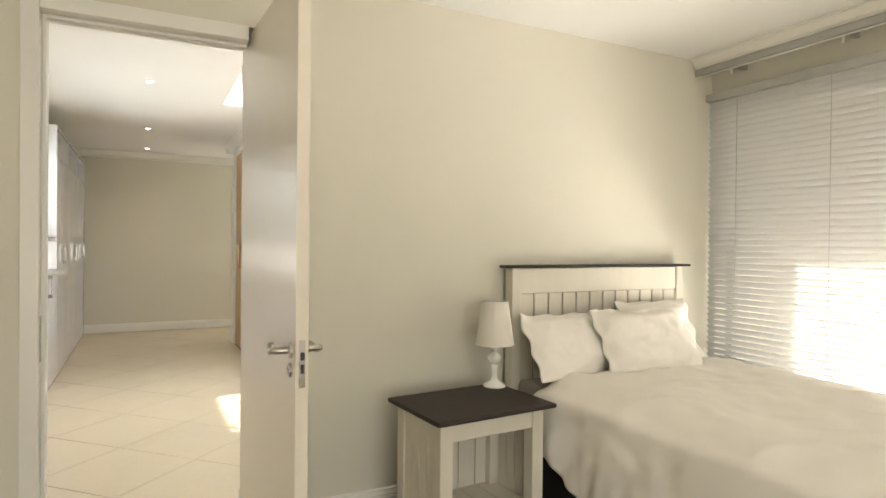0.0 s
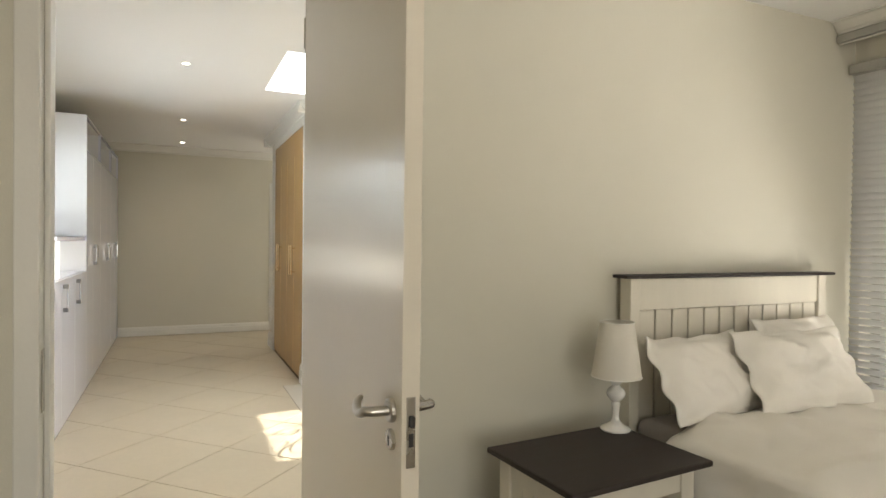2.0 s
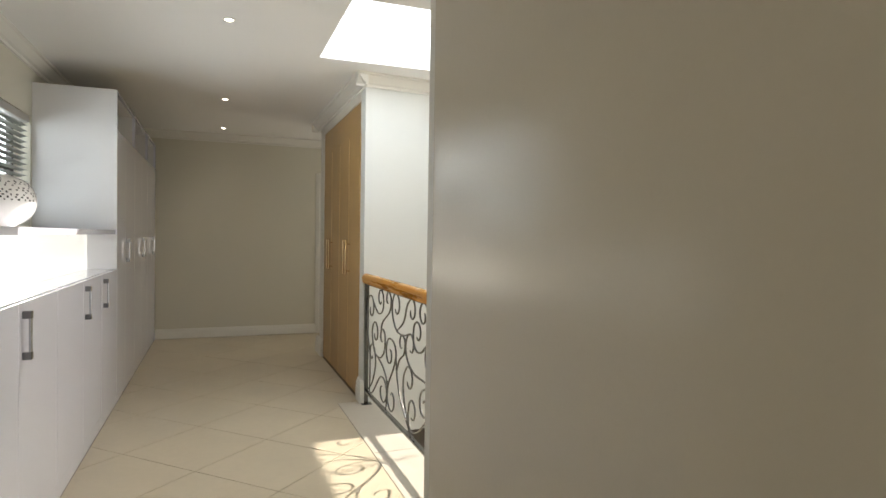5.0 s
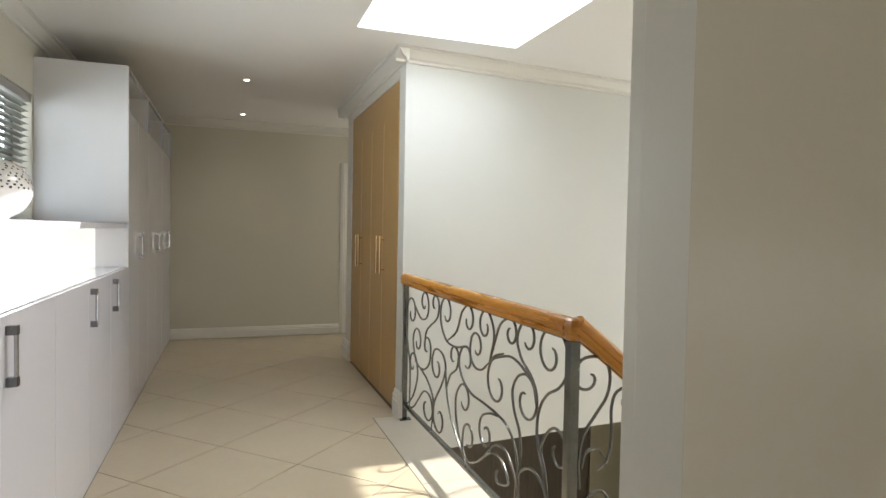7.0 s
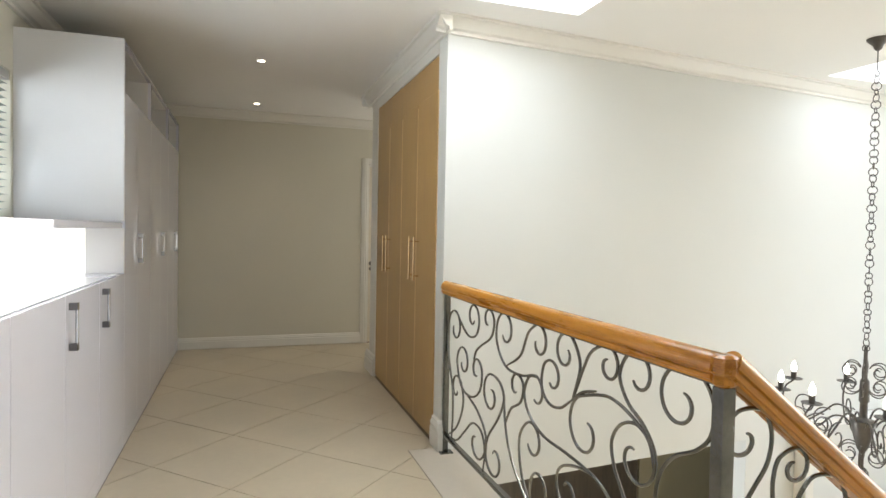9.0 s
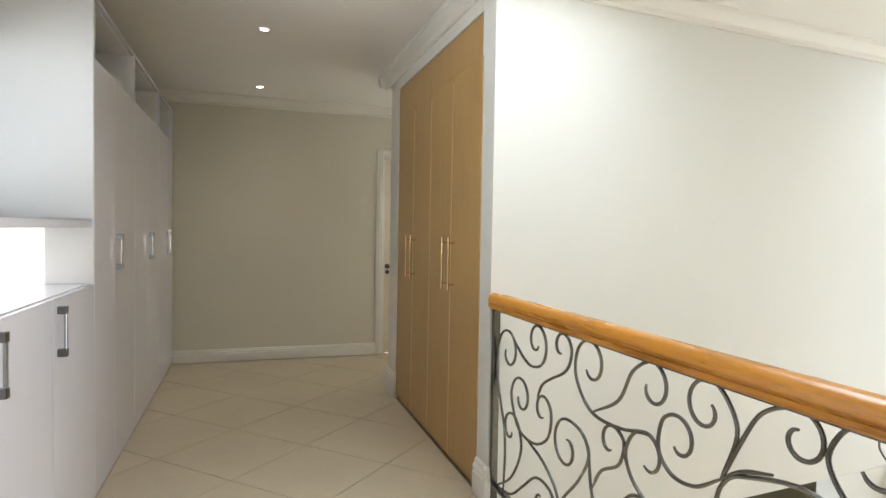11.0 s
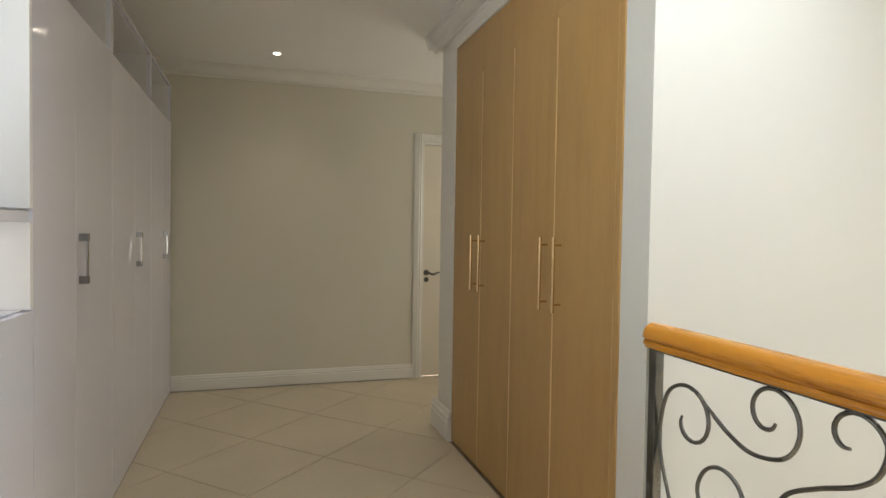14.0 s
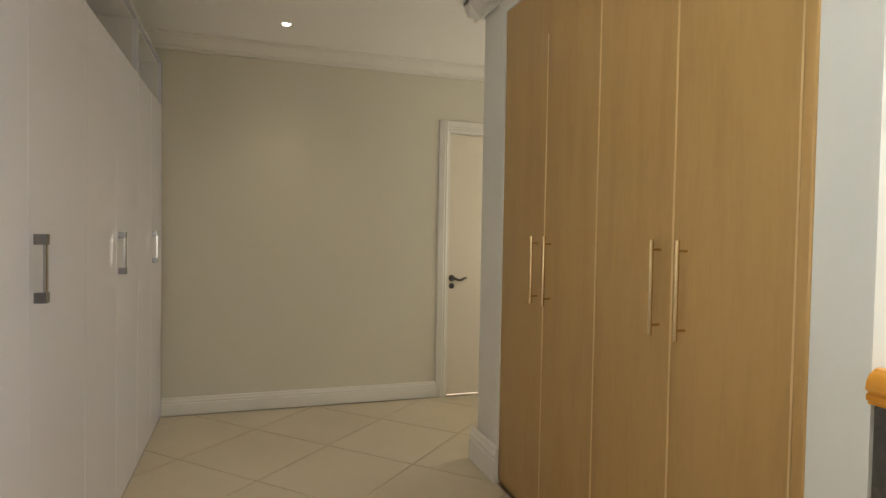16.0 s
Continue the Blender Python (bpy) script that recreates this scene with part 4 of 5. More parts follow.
def pillow(x, y, z, w, h, t, rx, rz, seed, label):
    """A cushion with a flat flange all round; it leans back by rx degrees."""
    nu, nv = 34, 26
    rnd = random.Random(seed)
    ph = [rnd.uniform(0, 6.28) for _ in range(6)]

    def surface(sign):
        def fn(u, v):
            a, b = 2 * u - 1, 2 * v - 1
            inner = max(abs(a) / 0.90, abs(b) / 0.86)
            puff = (max(0.0, 1 - abs(a / 0.90) ** 2.6) * max(0.0, 1 - abs(b / 0.86) ** 2.4)) ** 0.55
            sag = 1 - 0.05 * (a * a) * (1 - b * b) - 0.06 * (b * b) * (1 - a * a)
            crease = 1.5 * (0.012 * math.sin(7 * a * b + ph[0]) + 0.013 * noise.noise(Vector((a * 2.5, b * 2.5, ph[1]))) + 0.006 * (1 - abs(noise.noise(Vector((a * 4 - b * 2, b * 2 + a, ph[5]))))) ** 9 + 0.009 * noise.noise(Vector((a * 7 + b * 3, b * 4, ph[2]))))
            wave = 0.013 * math.sin(9 * a + ph[3]) * (1 if inner > 0.95 else 0) * abs(b) ** 4 + 0.013 * math.sin(8 * b + ph[4]) * (1 if inner > 0.95 else 0) * abs(a) ** 4
            d = sign * (puff * t / 2 + 0.003) + crease * puff + wave
            return (a * w / 2 * (0.97 + 0.03 * abs(b)), d, b * h / 2 * sag)
        return fn
    bm = bmesh.new()
    grids = []
    for sign in (-1, 1):
        f = surface(sign)
        grids.append([[bm.verts.new(f(i / nu, j / nv)) for j in range(nv + 1)] for i in range(nu + 1)])
    for g in grids:
        for i in range(nu):
            for j in range(nv):
                bm.faces.new((g[i][j], g[i + 1][j], g[i + 1][j + 1], g[i][j + 1]))
    ga, gb = grids
    rim = [(i, 0) for i in range(nu)] + [(nu, j) for j in range(nv)] + [(i, nv) for i in range(nu, 0, -1)] + [(0, j) for j in range(nv, 0, -1)]
    for (i, j), (k, l) in zip(rim, rim[1:] + rim[:1]):
        bm.faces.new((ga[i][j], ga[k][l], gb[k][l], gb[i][j]))
    bmesh.ops.recalc_face_normals(bm, faces=bm.faces)
    ob = part("pillow", bm, LINEN)
    ob.matrix_basis = pose(x, y, z, rx, 0, rz)
    return tagged(smooth(ob, 180), label, "pillow", "pillows on the bed")


pillow(2.065, 2.560, 0.812, 0.53, 0.36, 0.15, -33, 4, 1, "white flanged pillow leaning against the headboard")
pillow(2.770, 2.630, 0.832, 0.58, 0.38, 0.12, -24, 2, 2, "white pillow leaning upright against the headboard")
pillow(2.480, 2.440, 0.832, 0.60, 0.36, 0.15, -33, -5, 3, "white flanged pillow propped in front of another")

# ---- nightstand and its lamp ----
NX0, NX1, NY0, NY1, NZ = 1.145, 1.675, 2.235, 2.61, 0.610
night = thing("nightstand", (NX0 + NX1) / 2, (NY0 + NY1) / 2, 0, "cream open nightstand with espresso stained top", "nightstand")
bm = box(NX0 - 0.036, NY0 - 0.045, NZ, NX1 + 0.038, NY1 + 0.03, NZ + 0.020, 0.007)
part("top", bm, ESPRESSO, night, "espresso stained wooden top with chamfered edge")
for x0 in (NX0, NX1 - 0.06):
    for y0 in (NY0, NY1 - 0.06):
        part("leg", box(x0, y0, 0.0, x0 + 0.06, y0 + 0.06, NZ - 0.0005, 0.004), CREAM, night)
part("front_rail", box(NX0 + 0.0605, NY0 + 0.006, NZ - 0.085, NX1 - 0.0605, NY0 + 0.026, NZ - 0.001, 0.003), CREAM, night)
part("low_rail", box(NX0 + 0.0605, NY0 + 0.006, 0.10, NX1 - 0.0605, NY0 + 0.026, 0.165, 0.003), CREAM, night)
for xs in (NX0, NX1 - 0.020):
    part("side_rail", box(xs + 0.004, NY0 + 0.0605, NZ - 0.075, xs + 0.018, NY1 - 0.0605, NZ - 0.001, 0.002), CREAM, night)
    part("side_rail", box(xs + 0.004, NY0 + 0.0605, 0.10, xs + 0.018, NY1 - 0.0605, 0.17, 0.002), CREAM, night)
    w = (NY1 - NY0 - 0.121) / 4
    for k in range(4):
        part("side_plank", box(xs + 0.008, NY0 + 0.0605 + k * w + 0.0025, 0.171, xs + 0.016, NY0 + 0.0605 + (k + 1) * w - 0.0025, NZ - 0.0765, 0.002), CREAM, night)
    # dark-coloured backing paints the shade between the side planks
    part("side_backing", box(xs + 0.0165, NY0 + 0.0605, 0.171, xs + 0.0178, NY1 - 0.0605, NZ - 0.0765), GROOVE_SHADE, night)
w = (NX1 - NX0 - 0.05) / 5
for k in range(5):
    part("back_plank", box(NX0 + 0.025 + k * w + 0.002, NY1 - 0.022, 0.10, NX0 + 0.025 + (k + 1) * w - 0.002, NY1 - 0.010, NZ - 0.002, 0.002), CREAM, night)
# same painted shade behind the back planks
part("back_board", box(NX0 + 0.022, NY1 - 0.0095, 0.10, NX1 - 0.022, NY1 - 0.004, NZ - 0.002), GROOVE_SHADE, night)
for k in range(5):
    part("shelf_plank", box(NX0 + 0.0225 + k * w * 1.01 + 0.002, NY0 + 0.0265, 0.150, NX0 + 0.0225 + (k + 1) * w * 1.01 - 0.002, NY1 - 0.0225, 0.168, 0.002), CREAM, night)

# it stands a little askew
night.matrix_basis = pose((NX0 + NX1) / 2 - 0.012, (NY0 + NY1) / 2, 0, 0, 0, 4.5)
LX, LY, LZ = 1.634, 2.600, NZ + 0.0202
lamp = thing("table_lamp", LX, LY, LZ, "small white ceramic table lamp with tapered shade", "lamp")
base = lathe([(0.056, 0.0), (0.058, 0.004), (0.055, 0.010), (0.034, 0.020), (0.020, 0.030), (0.014, 0.042), (0.0125, 0.060), (0.015, 0.085), (0.0175, 0.100), (0.014, 0.108),
              (0.022, 0.116), (0.033, 0.128), (0.036, 0.142), (0.030, 0.156), (0.017, 0.166), (0.013, 0.172), (0.019, 0.178), (0.024, 0.188), (0.019, 0.199), (0.012, 0.206), (0.012, 0.235)], LX, LY, LZ)
smooth(part("base", base, CERAMIC, lamp), 50)
ring = [(0.094, 0.205), (0.064, 0.415), (0.0625, 0.415), (0.0925, 0.205)]
bm = bmesh.new()
sides = 40
loops = [[bm.verts.new((LX + r * math.cos(2 * math.pi * k / sides), LY + r * math.sin(2 * math.pi * k / sides), LZ + h)) for k in range(sides)] for r, h in ring]
for a in range(4):
    r0, r1 = loops[a], loops[(a + 1) % 4]
    for k in range(sides):
        bm.faces.new((r0[k], r0[(k + 1) % sides], r1[(k + 1) % sides], r1[k]))
bmesh.ops.recalc_face_normals(bm, faces=bm.faces)
shade = smooth(part("shade", bm, SHADE, lamp, "off-white fabric shade"), 50)
bm = bmesh.new()
add_tube(bm, [(LX + 0.0645 * math.cos(a), LY + 0.0645 * math.sin(a), LZ + 0.414) for a in np.linspace(0, 2 * math.pi, 40, endpoint=False)], 0.0022, 6, True)
add_tube(bm, [(LX + 0.0945 * math.cos(a), LY + 0.0945 * math.sin(a), LZ + 0.206) for a in np.linspace(0, 2 * math.pi, 40, endpoint=False)], 0.0022, 6, True)
for a in (0.4, 2.5, 4.6):
    add_tube(bm, [(LX, LY, LZ + 0.236), (LX + 0.0625 * math.cos(a), LY + 0.0625 * math.sin(a), LZ + 0.405)], 0.0014, 6)
part("shade_ring", bm, TRIM, shade)


# ---- bedroom window, blind and curtain rail ----
win = tagged(new("window_1"), "wide bedroom window with grey aluminium frame", kind="structure")
WY0, WY1, WZ0, WZ1 = -0.6, 2.80, 0.25, 2.24
for y0, y1 in ((WY0, WY0 + 0.05), (0.50, 0.56), (1.63, 1.69), (WY1 - 0.05, WY1)):
    part("mullion", box(X_WIN + 0.10, y0, WZ0, X_WIN + 0.15, y1, WZ1, 0.003), RAILGREY, win)
for z0, z1 in ((WZ0, WZ0 + 0.05), (WZ1 - 0.05, WZ1)):
    part("window_frame", box(X_WIN + 0.10, WY0 + 0.0505, z0, X_WIN + 0.15, WY1 - 0.0505, z1, 0.003), RAILGREY, win)
for y0, y1 in ((WY0 + 0.05, 0.50), (0.56, 1.63), (1.69, WY1 - 0.05)):
    g = part("pane", box(X_WIN + 0.122, y0 - 0.004, WZ0 + 0.046, X_WIN + 0.126, y1 + 0.004, WZ1 - 0.046), GLASS, win)
    g.visible_shadow = False


def blind(name, x, y0, y1, z0, z1, pitch, depth, tilt, slat_material, rail_material, label, out=1, cords=()):
    """A Venetian blind: head rail, curved slats, ladder cords and a bottom rail."""
    e = thing(name, x, (y0 + y1) / 2, z1, label, "blind")
    part("head_rail", box(x - 0.032, y0, z1 - 0.05, x + 0.028, y1, z1, 0.003), rail_material, e)
    n = int((z1 - 0.06 - z0) / pitch)
    c, s = math.cos(radians(tilt)), math.sin(radians(tilt))
    bm = bmesh.new()
    rows = []
    for yy in (y0 + 0.008, y1 - 0.008):
        top, low = [], []
        for k in range(6):
            q = k / 5 - 0.5
            crown = 0.0045 * (1 - 4 * q * q)
            a = (q * depth * c - crown * s, q * depth * s + crown * c)
            top.append(bm.verts.new((a[0], yy, a[1])))
            low.append(bm.verts.new((a[0] + 0.0009 * s, yy, a[1] - 0.0009 * c)))
        rows.append(top + low[::-1])
    m = len(rows[0])
    for k in range(m):
        bm.faces.new((rows[0][k], rows[0][(k + 1) % m], rows[1][(k + 1) % m], rows[1][k]))
    bm.faces.new(rows[0][::-1])
    bm.faces.new(rows[1])
    bmesh.ops.recalc_face_normals(bm, faces=bm.faces)
    me = mesh_of("slat", bm)
    me.materials.append(slat_material)
    for k in range(n):
        ob = new("slat", me)
        ob.parent = e
        ob.matrix_parent_inverse = e.matrix_basis.inverted()
        ob.matrix_basis = pose(x, 0, z1 - 0.075 - k * pitch, 0, random.uniform(-1.2, 1.2), 0)
    zl = z1 - 0.075 - n * pitch
    part("bottom_rail", box(x - 0.022, y0 + 0.008, zl - 0.012, x + 0.022, y1 - 0.008, zl + 0.006, 0.003), rail_material, e)
    for yc in cords:
        bm = bmesh.new()
        for dx in (-depth * 0.5 * c - 0.002, depth * 0.5 * c + 0.002):
            add_tube(bm, [(x + dx, yc, zl), (x + dx, yc, z1 - 0.05)], 0.0013, 5)
        part("ladder_cord", bm, rail_material, e)
    return e


blind("venetian_blind", X_WIN - 0.036, -0.7, 2.838, 0.30, 2.315, 0.037, 0.043, -52, SLAT, RAILGREY, "pale grey Venetian blind lowered over the bedroom window", cords=(2.62, 2.05, 1.3, 0.6))
curtain = thing("curtain_track", X_WIN - 0.06, 1.0, 2.44, "grey curtain track fixed below the bedroom ceiling", "curtain rail")
part("track", box(X_WIN - 0.170, -2.0, 2.420, X_WIN - 0.110, 2.846, 2.464, 0.010, 3), RAILGREY, curtain)
part("track_cord", box(X_WIN - 0.176, -2.0, 2.404, X_WIN - 0.169, 2.825, 2.410, 0.001), TRIM, curtain)
for yb in (2.60, 1.95, 1.3, 0.6):
    part("bracket", box(X_WIN - 0.112, yb - 0.012, 2.426, X_WIN - 0.001, yb + 0.012, 2.456, 0.002), RAILGREY, curtain)
    part("hook", box(X_WIN - 0.138, yb - 0.006, 2.384, X_WIN - 0.128, yb + 0.006, 2.4195, 0.002), TRIM, curtain)
COVE = [(0, 0), (0.215, 0), (0.215, -0.008), (0.200, -0.012), (0.180, -0.034), (0.172, -0.048), (0.160, -0.054), (0.160, -0.062), (0, -0.062)]
structure("cornice", run(COVE, (X_WIN, -3.0), (X_WIN, 2.845), (-1, 0), H_BED), TRIM, "white plaster cornice above the bedroom window")

# terrace outside the bedroom: paving; deep eave and side wall, unseen, crop the blind's sunlight
structure("eave", box(X_WIN + 0.2, -4.0, 2.58, X_WIN + 1.90, 2.85, 2.75), PLASTER, "unseen plastered eave added to shade the upper blind")
# added out of view to give the sun patch its upright edge
structure("wall_sun_blocker", box(X_WIN + 0.2, 2.862, 2.752, 6.286, 2.944, 3.70), PLASTER, "unseen plastered wall added to cut the sun on the blind")
structure("ground", box(-60, -60, -3.2, 60, 60, -3.05), PAVING, "pale paved ground round the house")
structure("terrace", box(X_WIN + 0.2, -4.0, -0.25, 8.2, 2.855, -0.1), PAVING, "concrete terrace outside the bedroom window")
structure("wall_terrace_low", box(8.2, -4.0, -0.25, 8.4, 2.855, 0.9), PLASTER, "low pale parapet of the terrace")


structure("backdrop", box(-14, 15.0, 2.8, 16, 15.1, 22), HAZE, "hazy bright sky beyond the skylights")

# ---- hall window and blind ----
hw = tagged(new("window_2"), "landing window with dark grey frame behind a blind", kind="structure")
for y0, y1 in ((4.85, 4.89), (5.79, 5.84), (6.74, 6.78)):
    part("mullion", box(X_LEFT - 0.14, y0, 1.36, X_LEFT - 0.10, y1, 2.16, 0.003), DARKIRON, hw)
for z0, z1 in ((1.36, 1.40), (1.74, 1.78), (2.12, 2.16)):
    part("window_frame", box(X_LEFT - 0.139, 4.8905, z0, X_LEFT - 0.101, 6.7395, z1, 0.003), DARKIRON, hw)
g = part("pane", box(X_LEFT - 0.122, 4.87, 1.38, X_LEFT - 0.118, 6.76, 2.14), GLASS, hw)
g.visible_shadow = False
blind("olive_blind", X_LEFT - 0.033, 4.86, 6.772, 1.365, 2.155, 0.040, 0.046, 12, OLIVESLAT, RAILGREY, "olive grey Venetian blind half open on the landing window", cords=(6.62, 5.7, 5.0))

# shrubs outside the landing window
rnd = random.Random(7)
for k, (sx, sy, sh) in enumerate(((-3.4, 5.2, 5.6), (-3.9, 6.9, 5.9), (-3.3, 8.4, 5.3))):
    shrub = thing("garden_tree", sx, sy, -3.05, "dense dark green garden tree outside the landing", "tree", "trees outside the landing window")
    bm = bmesh.new()
    add_tube(bm, [(sx, sy, -3.05), (sx + 0.1, sy, -1), (sx, sy + 0.1, 1.2), (sx, sy, sh - 3.4)], [0.14, 0.11, 0.07, 0.03], 8)
    part("trunk", bm, DARKWOOD, shrub)
    verts, faces = [], []
    for _ in range(1500):
        a, b, r = rnd.uniform(0, 6.283), rnd.uniform(-1, 1), rnd.uniform(0.35, 1.0) ** 0.6
        c = Vector((sx + r * 1.0 * math.cos(a) * math.sqrt(1 - b * b), sy + r * 1.1 * math.sin(a) * math.sqrt(1 - b * b), sh - 4.2 + r * 1.7 * b))
        m = Euler((rnd.uniform(0, 6), rnd.uniform(0, 6), rnd.uniform(0, 6))).to_matrix()
        q = rnd.uniform(0.05, 0.10)
        i = len(verts)
        verts += [tuple(c + m @ Vector(p)) for p in ((-q, 0, 0), (0, -q * 0.5, 0.01), (q, 0, 0), (0, q * 0.5, 0.01))]
        faces.append((i, i + 1, i + 2, i + 3))
    me = bpy.data.meshes.new("crown")
    me.from_pydata(verts, [], faces)
    me.materials.append(LEAF)
    crown = new("crown", me)
    crown.parent = shrub
    crown.matrix_parent_inverse = shrub.matrix_basis.inverted()

# ---- pierced vase on the ledge ----
VX, VY, VZ = -1.0, 5.43, 1.3452
vase = thing("pierced_vase", VX, VY, VZ, "round white ceramic vase pierced with small holes", "vase")
prof = [(0.070, 0.0), (0.078, 0.004)] + [(0.165 * math.cos(a) ** 0.8 + 0.010, 0.140 + 0.136 * math.sin(a)) for a in np.linspace(-1.12, 1.12, 22)] + [(0.066, 0.272), (0.060, 0.278)]
smooth(part("body", lathe(prof, VX, VY, VZ, 44), CERAMIC, vase), 60)
bm = bmesh.new()
for row in range(11):
    b = 0.02 + row * 0.095
    r = 0.165 * math.cos(b) ** 0.8 + 0.0102
    h = 0.140 + 0.136 * math.sin(b)
    n = max(8, int(2 * math.pi * r / 0.032))
    for k in range(n):
        if rnd.random() < 0.3:
            continue
        a = 2 * math.pi * (k + 0.5 * (row % 2) + rnd.uniform(-0.15, 0.15)) / n
        nrm = Vector((math.cos(a) * math.cos(b), math.sin(a) * math.cos(b), math.sin(b) * 1.1)).normalized()
        c = Vector((VX + r * math.cos(a), VY + r * math.sin(a), VZ + h)) + nrm * 0.0005
        t1 = nrm.cross(Vector((0, 0, 1))).normalized()
        t2 = nrm.cross(t1)
        q0, q1 = rnd.uniform(0.004, 0.008), rnd.uniform(0.004, 0.007)
        bm.faces.new([bm.verts.new(c + t1 * q0 * math.cos(w) + t2 * q1 * math.sin(w)) for w in np.linspace(0, 2 * math.pi, 7)[:-1]])
tagged(part("pierced_holes", bm, BLACK, vase, "dark pierced holes"), kind="stuff")

# ---- downlights ----
for yd in (5.46, 7.69, 9.34):
    d = thing("downlight", 0.138, yd, H_HALL, "small recessed ceiling downlight switched on", "downlight", "downlights along the landing")
    bm = bmesh.new()
    add_tube(bm, [(0.138 + 0.030 * math.cos(a), yd + 0.030 * math.sin(a), H_HALL - 0.002) for a in np.linspace(0, 2 * math.pi, 28, endpoint=False)], 0.005, 8, True)
    part("ring", bm, TRIM, d)
    part("lens", lathe([(0.021, -0.003), (0.016, -0.0045), (0.005, -0.0055)], 0.138, yd, H_HALL, 24), SPOT, d)
    lp = new("downlight_beam", bpy.data.lights.new("downlight_beam", "SPOT"))
    lp.data.energy, lp.data.spot_size, lp.data.spot_blend, lp.data.shadow_soft_size = 4, radians(100), 1.0, 0.03
    lp.data.color = (1.0, 0.89, 0.74)
    lp.location = (0.138, yd, H_HALL - 0.012)

# ---- chandelier ----
CX, CY = 3.82, 5.66
ch = thing("chandelier", CX, CY, H_HALL, "dark wrought iron candle chandelier on a long ring chain", "chandelier")
smooth(part("ceiling_rose", lathe([(0.012, -0.075), (0.022, -0.065), (0.028, -0.045), (0.062, -0.012), (0.066, -0.002)][::1], CX, CY, H_HALL, 20), DARKIRON, ch), 50)
bm = bmesh.new()
add_tube(bm, [(CX, CY, 2.54), (CX, CY, 2.40)], 0.004, 6)
part("hook", bm, DARKIRON, ch)
zc, k = 2.40, 0
while zc > 0.60:
    bm = bmesh.new()
    big = 0.026 if k % 3 else 0.020
    ang = k * 1.1
    add_tube(bm, [(CX + math.cos(ang) * big * math.cos(a), CY + math.sin(ang) * big * math.cos(a), zc - big + big * math.sin(a)) for a in np.linspace(0, 2 * math.pi, 14, endpoint=False)], 0.0032, 5, True)
    part("chain_ring", bm, DARKIRON, ch)
    zc -= big * 1.62
    k += 1
smooth(part("stem", lathe([(0.006, -0.34), (0.020, -0.325), (0.028, -0.30), (0.012, -0.27), (0.012, -0.13), (0.030, -0.10), (0.050, -0.03), (0.072, 0.07), (0.074, 0.085), (0.030, 0.095), (0.022, 0.11), (0.022, 0.20), (0.030, 0.21), (0.026, 0.34), (0.014, 0.36), (0.010, 0.56)], CX, CY, 0.08, 20), DARKIRON, ch), 50)
bm = bmesh.new()
for j in range(8):
    a0 = j * math.pi / 4
    add_tube(bm, [(CX + 0.04 * math.sin(t * math.pi) * math.cos(a0 + t * 4), CY + 0.04 * math.sin(t * math.pi) * math.sin(a0 + t * 4), -0.13 - 0.10 * t) for t in np.linspace(0, 1, 12)], 0.004, 5)
part("twisted_basket", bm, DARKIRON, ch)


def radial(a, pts):
    return [(CX + r * math.cos(a), CY + r * math.sin(a), z) for r, z in pts]


for j in range(8):
    a = radians(4 + 45 * j)
    high = j % 2 == 0
    R, zt = (0.49, 0.36) if high else (0.47, 0.35)
    arm_pts = [(0.05, 0.13), (0.10, 0.21), (0.18, 0.22), (0.26, 0.15)] if high else [(0.05, 0.10), (0.10, 0.17), (0.17, 0.17), (0.24, 0.10)]
    dense = []
    ctrl = [Vector((p[0], p[1], 0)) for p in arm_pts + [(R - 0.10, 0.05 if high else 0.03), (R, 0.07 if high else 0.05), (R + 0.075, 0.15), (R + 0.06, 0.25), (R, zt - 0.05)]]
    ctrl = [ctrl[0] * 2 - ctrl[1]] + ctrl + [ctrl[-1] * 2 - ctrl[-2]]
    for i in range(1, len(ctrl) - 2):
        for t in np.linspace(0, 1, 7)[:-1]:
            p = 0.5 * ((2 * ctrl[i]) + (ctrl[i + 1] - ctrl[i - 1]) * t + (2 * ctrl[i - 1] - 5 * ctrl[i] + 4 * ctrl[i + 1] - ctrl[i + 2]) * t * t + (3 * ctrl[i] - ctrl[i - 1] - 3 * ctrl[i + 1] + ctrl[i + 2]) * t ** 3)
            dense.append((p.x, p.y))
    dense.append((R, zt - 0.045))
    bm = bmesh.new()
    add_tube(bm, radial(a, dense), 0.0062, 6)
    arm = smooth(part("arm", bm, DARKIRON, ch), 60)
    bm = bmesh.new()
    add_tube(bm, radial(a, spiral(R - 0.10, 0.16 if high else 0.14, 0.085, -30, 1.1, 0.022)), 0.0048, 6)
    smooth(part("arm_scroll", bm, DARKIRON, arm), 60)
    bm = bmesh.new()
    add_tube(bm, radial(a, spiral(0.25, 0.08, 0.10, 110, -1.15, 0.022)), 0.0048, 6)
    smooth(part("arm_scroll", bm, DARKIRON, arm), 60)
    x, y = CX + R * math.cos(a), CY + R * math.sin(a)
    part("drip_pan", lathe([(0.012, -0.05), (0.016, -0.046), (0.058, -0.040), (0.060, -0.036), (0.020, -0.040)], x, y, zt, 20), DARKIRON, arm)
    part("candle_sleeve", lathe([(0.017, -0.040), (0.018, 0.0), (0.016, 0.012)], x, y, zt, 14), DARKIRON, arm)
    smooth(part("candle_bulb", lathe([(0.010, 0.012), (0.017, 0.026), (0.019, 0.042), (0.014, 0.062), (0.007, 0.080), (0.002, 0.090)], x, y, zt, 14), FLAME, arm, "lit candle-shaped bulb"), 60)
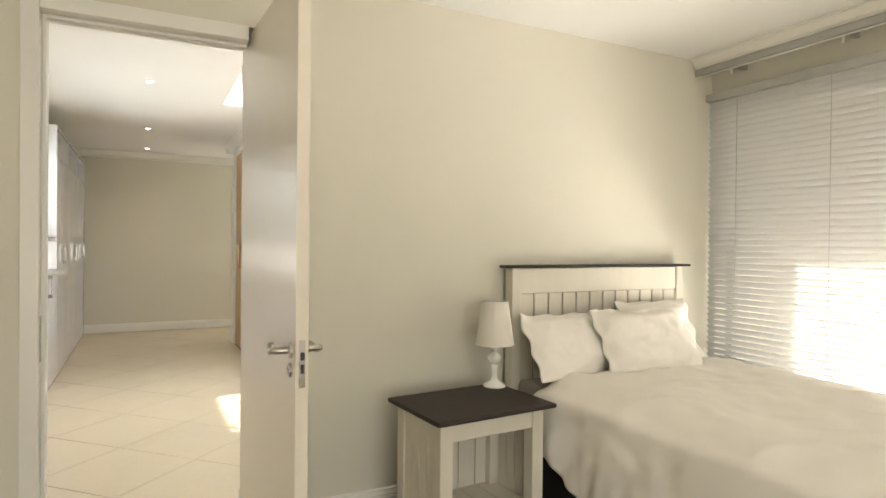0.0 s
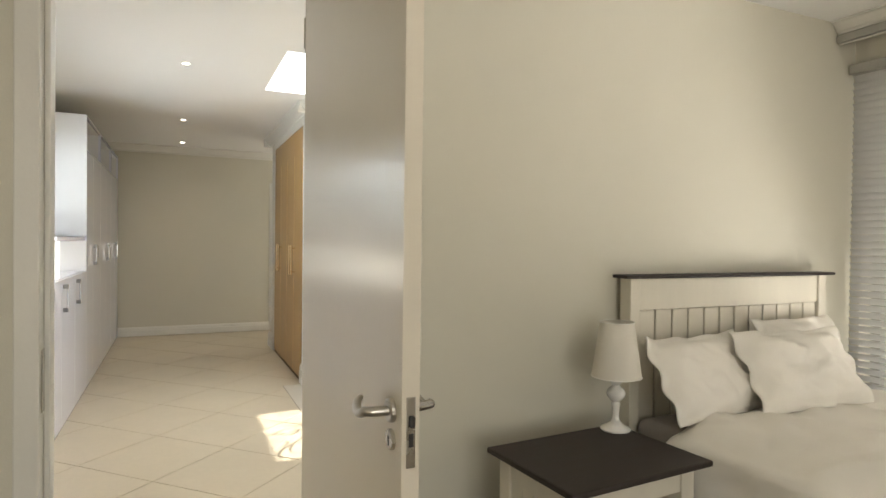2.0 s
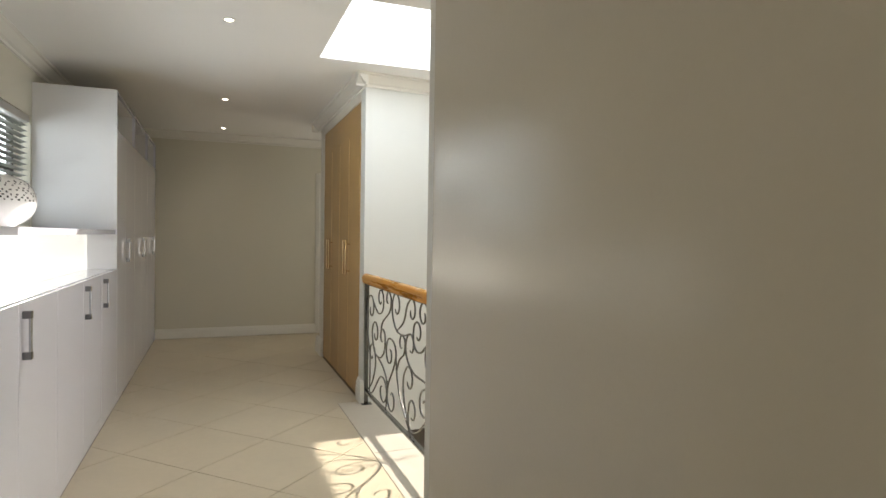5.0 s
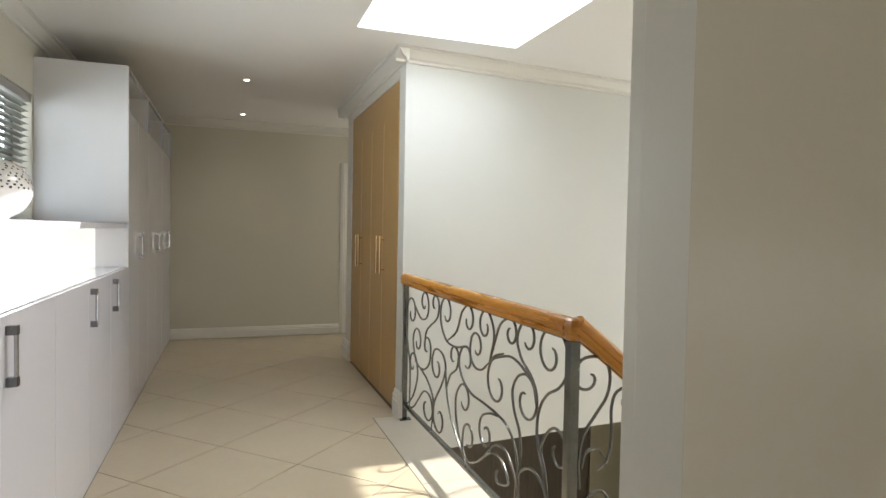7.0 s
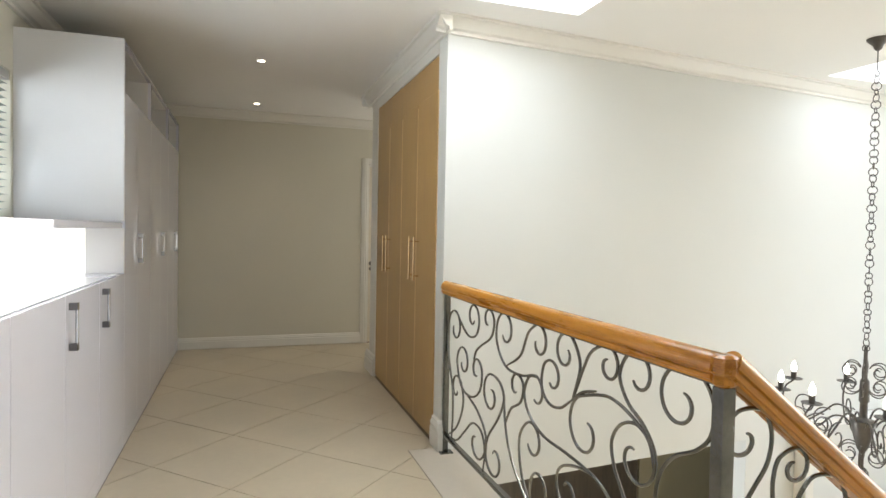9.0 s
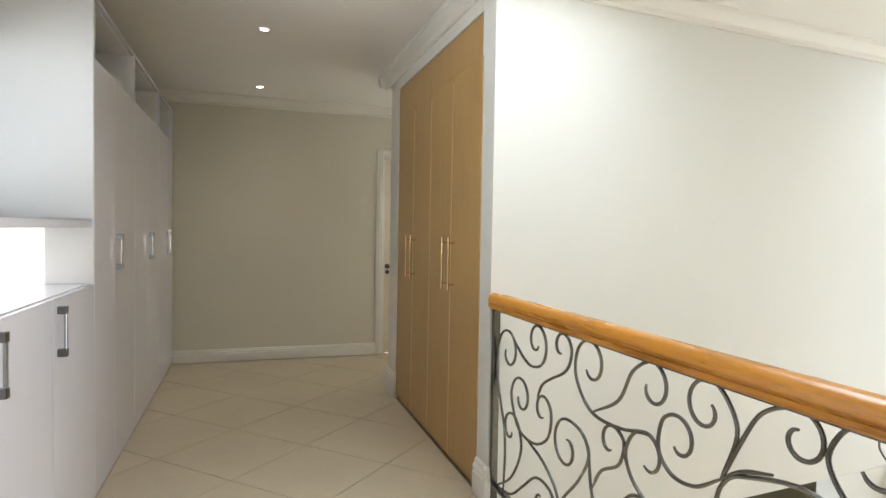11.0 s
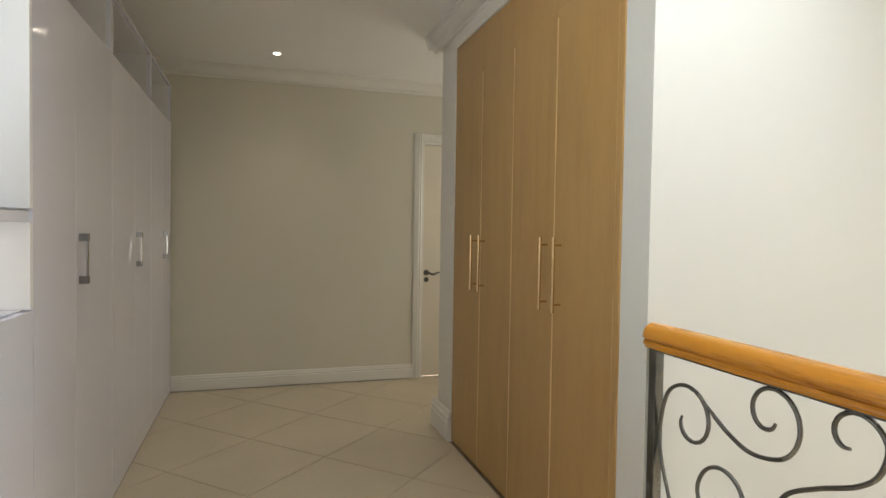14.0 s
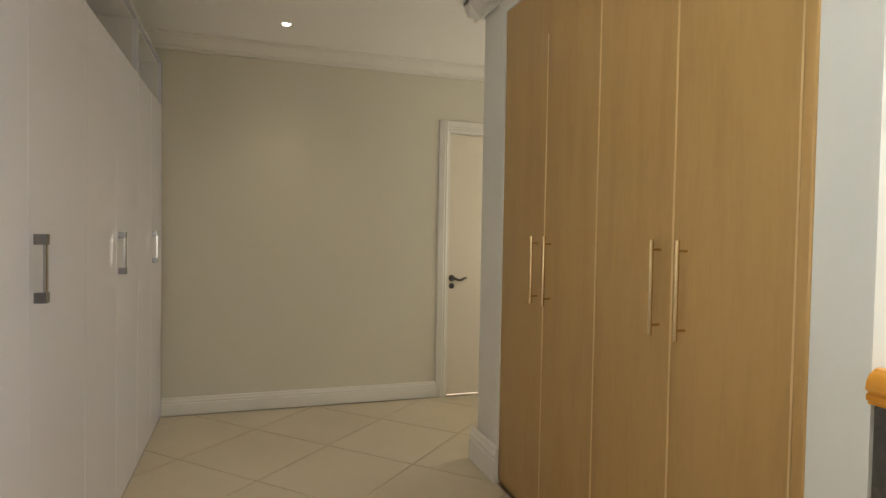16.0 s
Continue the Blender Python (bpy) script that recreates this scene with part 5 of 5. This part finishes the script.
for j in range(6):
    a = radians(30 + 60 * j)
    for sp in ((0.085, 0.385, 0.062, 200, 1.3, 0.016), (0.085, 0.485, 0.060, 160, -1.3, 0.016), (0.08, -0.06, 0.075, 120, -1.2, 0.02)):
        bm = bmesh.new()
        add_tube(bm, radial(a, spiral(*sp)), 0.0042, 6)
        smooth(part("crown_scroll", bm, DARKIRON, ch), 60)

# lower storey: dark cupboard and a white column
low = tagged(part("dark_cupboard", box(1.70, 8.0, Z_LOW, 3.88, 8.5, -0.45, 0.01), DARKWOOD), "dark walnut cupboard in the room below", "cupboard")
structure("column", box(4.37, 6.50, Z_LOW, 4.45, 6.615, -0.272), TRIM, "slim white column at the foot of the stairwell")

# ---- floor tiles ----
def clip(poly, axis, value, keep_less):
    out = []
    for i in range(len(poly)):
        p, q = poly[i], poly[(i + 1) % len(poly)]
        pin = (p[axis] <= value) == keep_less or abs(p[axis] - value) < 1e-9
        qin = (q[axis] <= value) == keep_less or abs(q[axis] - value) < 1e-9
        if pin:
            out.append(p)
        if pin != qin:
            t = (value - p[axis]) / (q[axis] - p[axis])
            out.append((p[0] + (q[0] - p[0]) * t, p[1] + (q[1] - p[1]) * t))
    return out


floor_ob = bpy.data.objects["floor"]
HALF, GAP = 0.4155, 0.0026
AREAS = ((-0.643, 2.62, 0.978, 6.362), (-0.643, 6.362, 1.158, 8.47), (-0.643, 8.47, 3.0, Y_FAR - 0.027))
whole = None
for i in range(-16, 17):
    for j in range(-16, 17):
        if (i + j) % 2:
            continue
        cx, cy = 0.388 + HALF * (i + 0), 5.665 + HALF * (j + 1)
        h = HALF - GAP * 1.414
        diamond = [(cx - h, cy), (cx, cy - h), (cx + h, cy), (cx, cy + h)]
        polys = []
        for x0, y0, x1, y1 in AREAS:
            p = diamond
            for axis, value, less in ((0, x0, False), (0, x1, True), (1, y0, False), (1, y1, True)):
                p = clip(p, axis, value, less) if p else p
            if len(p) >= 3:
                polys.append(p)
        if not polys:
            continue
        bm = bmesh.new()
        for p in polys:
            lo = [bm.verts.new((x, y, -0.006)) for x, y in p]
            hi = [bm.verts.new((x, y, 0.0)) for x, y in p]
            n = len(p)
            for a in range(n):
                bm.faces.new((lo[a], lo[(a + 1) % n], hi[(a + 1) % n], hi[a]))
            bm.faces.new(hi)
        bmesh.ops.recalc_face_normals(bm, faces=bm.faces)
        part("tile", bm, TILE, floor_ob)
for k in range(3):
    y0 = 6.360 - (k + 1) * 1.15
    part("border_tile", box(0.984, y0 + 0.0025, -0.006, 1.262, 6.360 - k * 1.15 - 0.0005, 0.0, 0.001), BORDER, floor_ob)
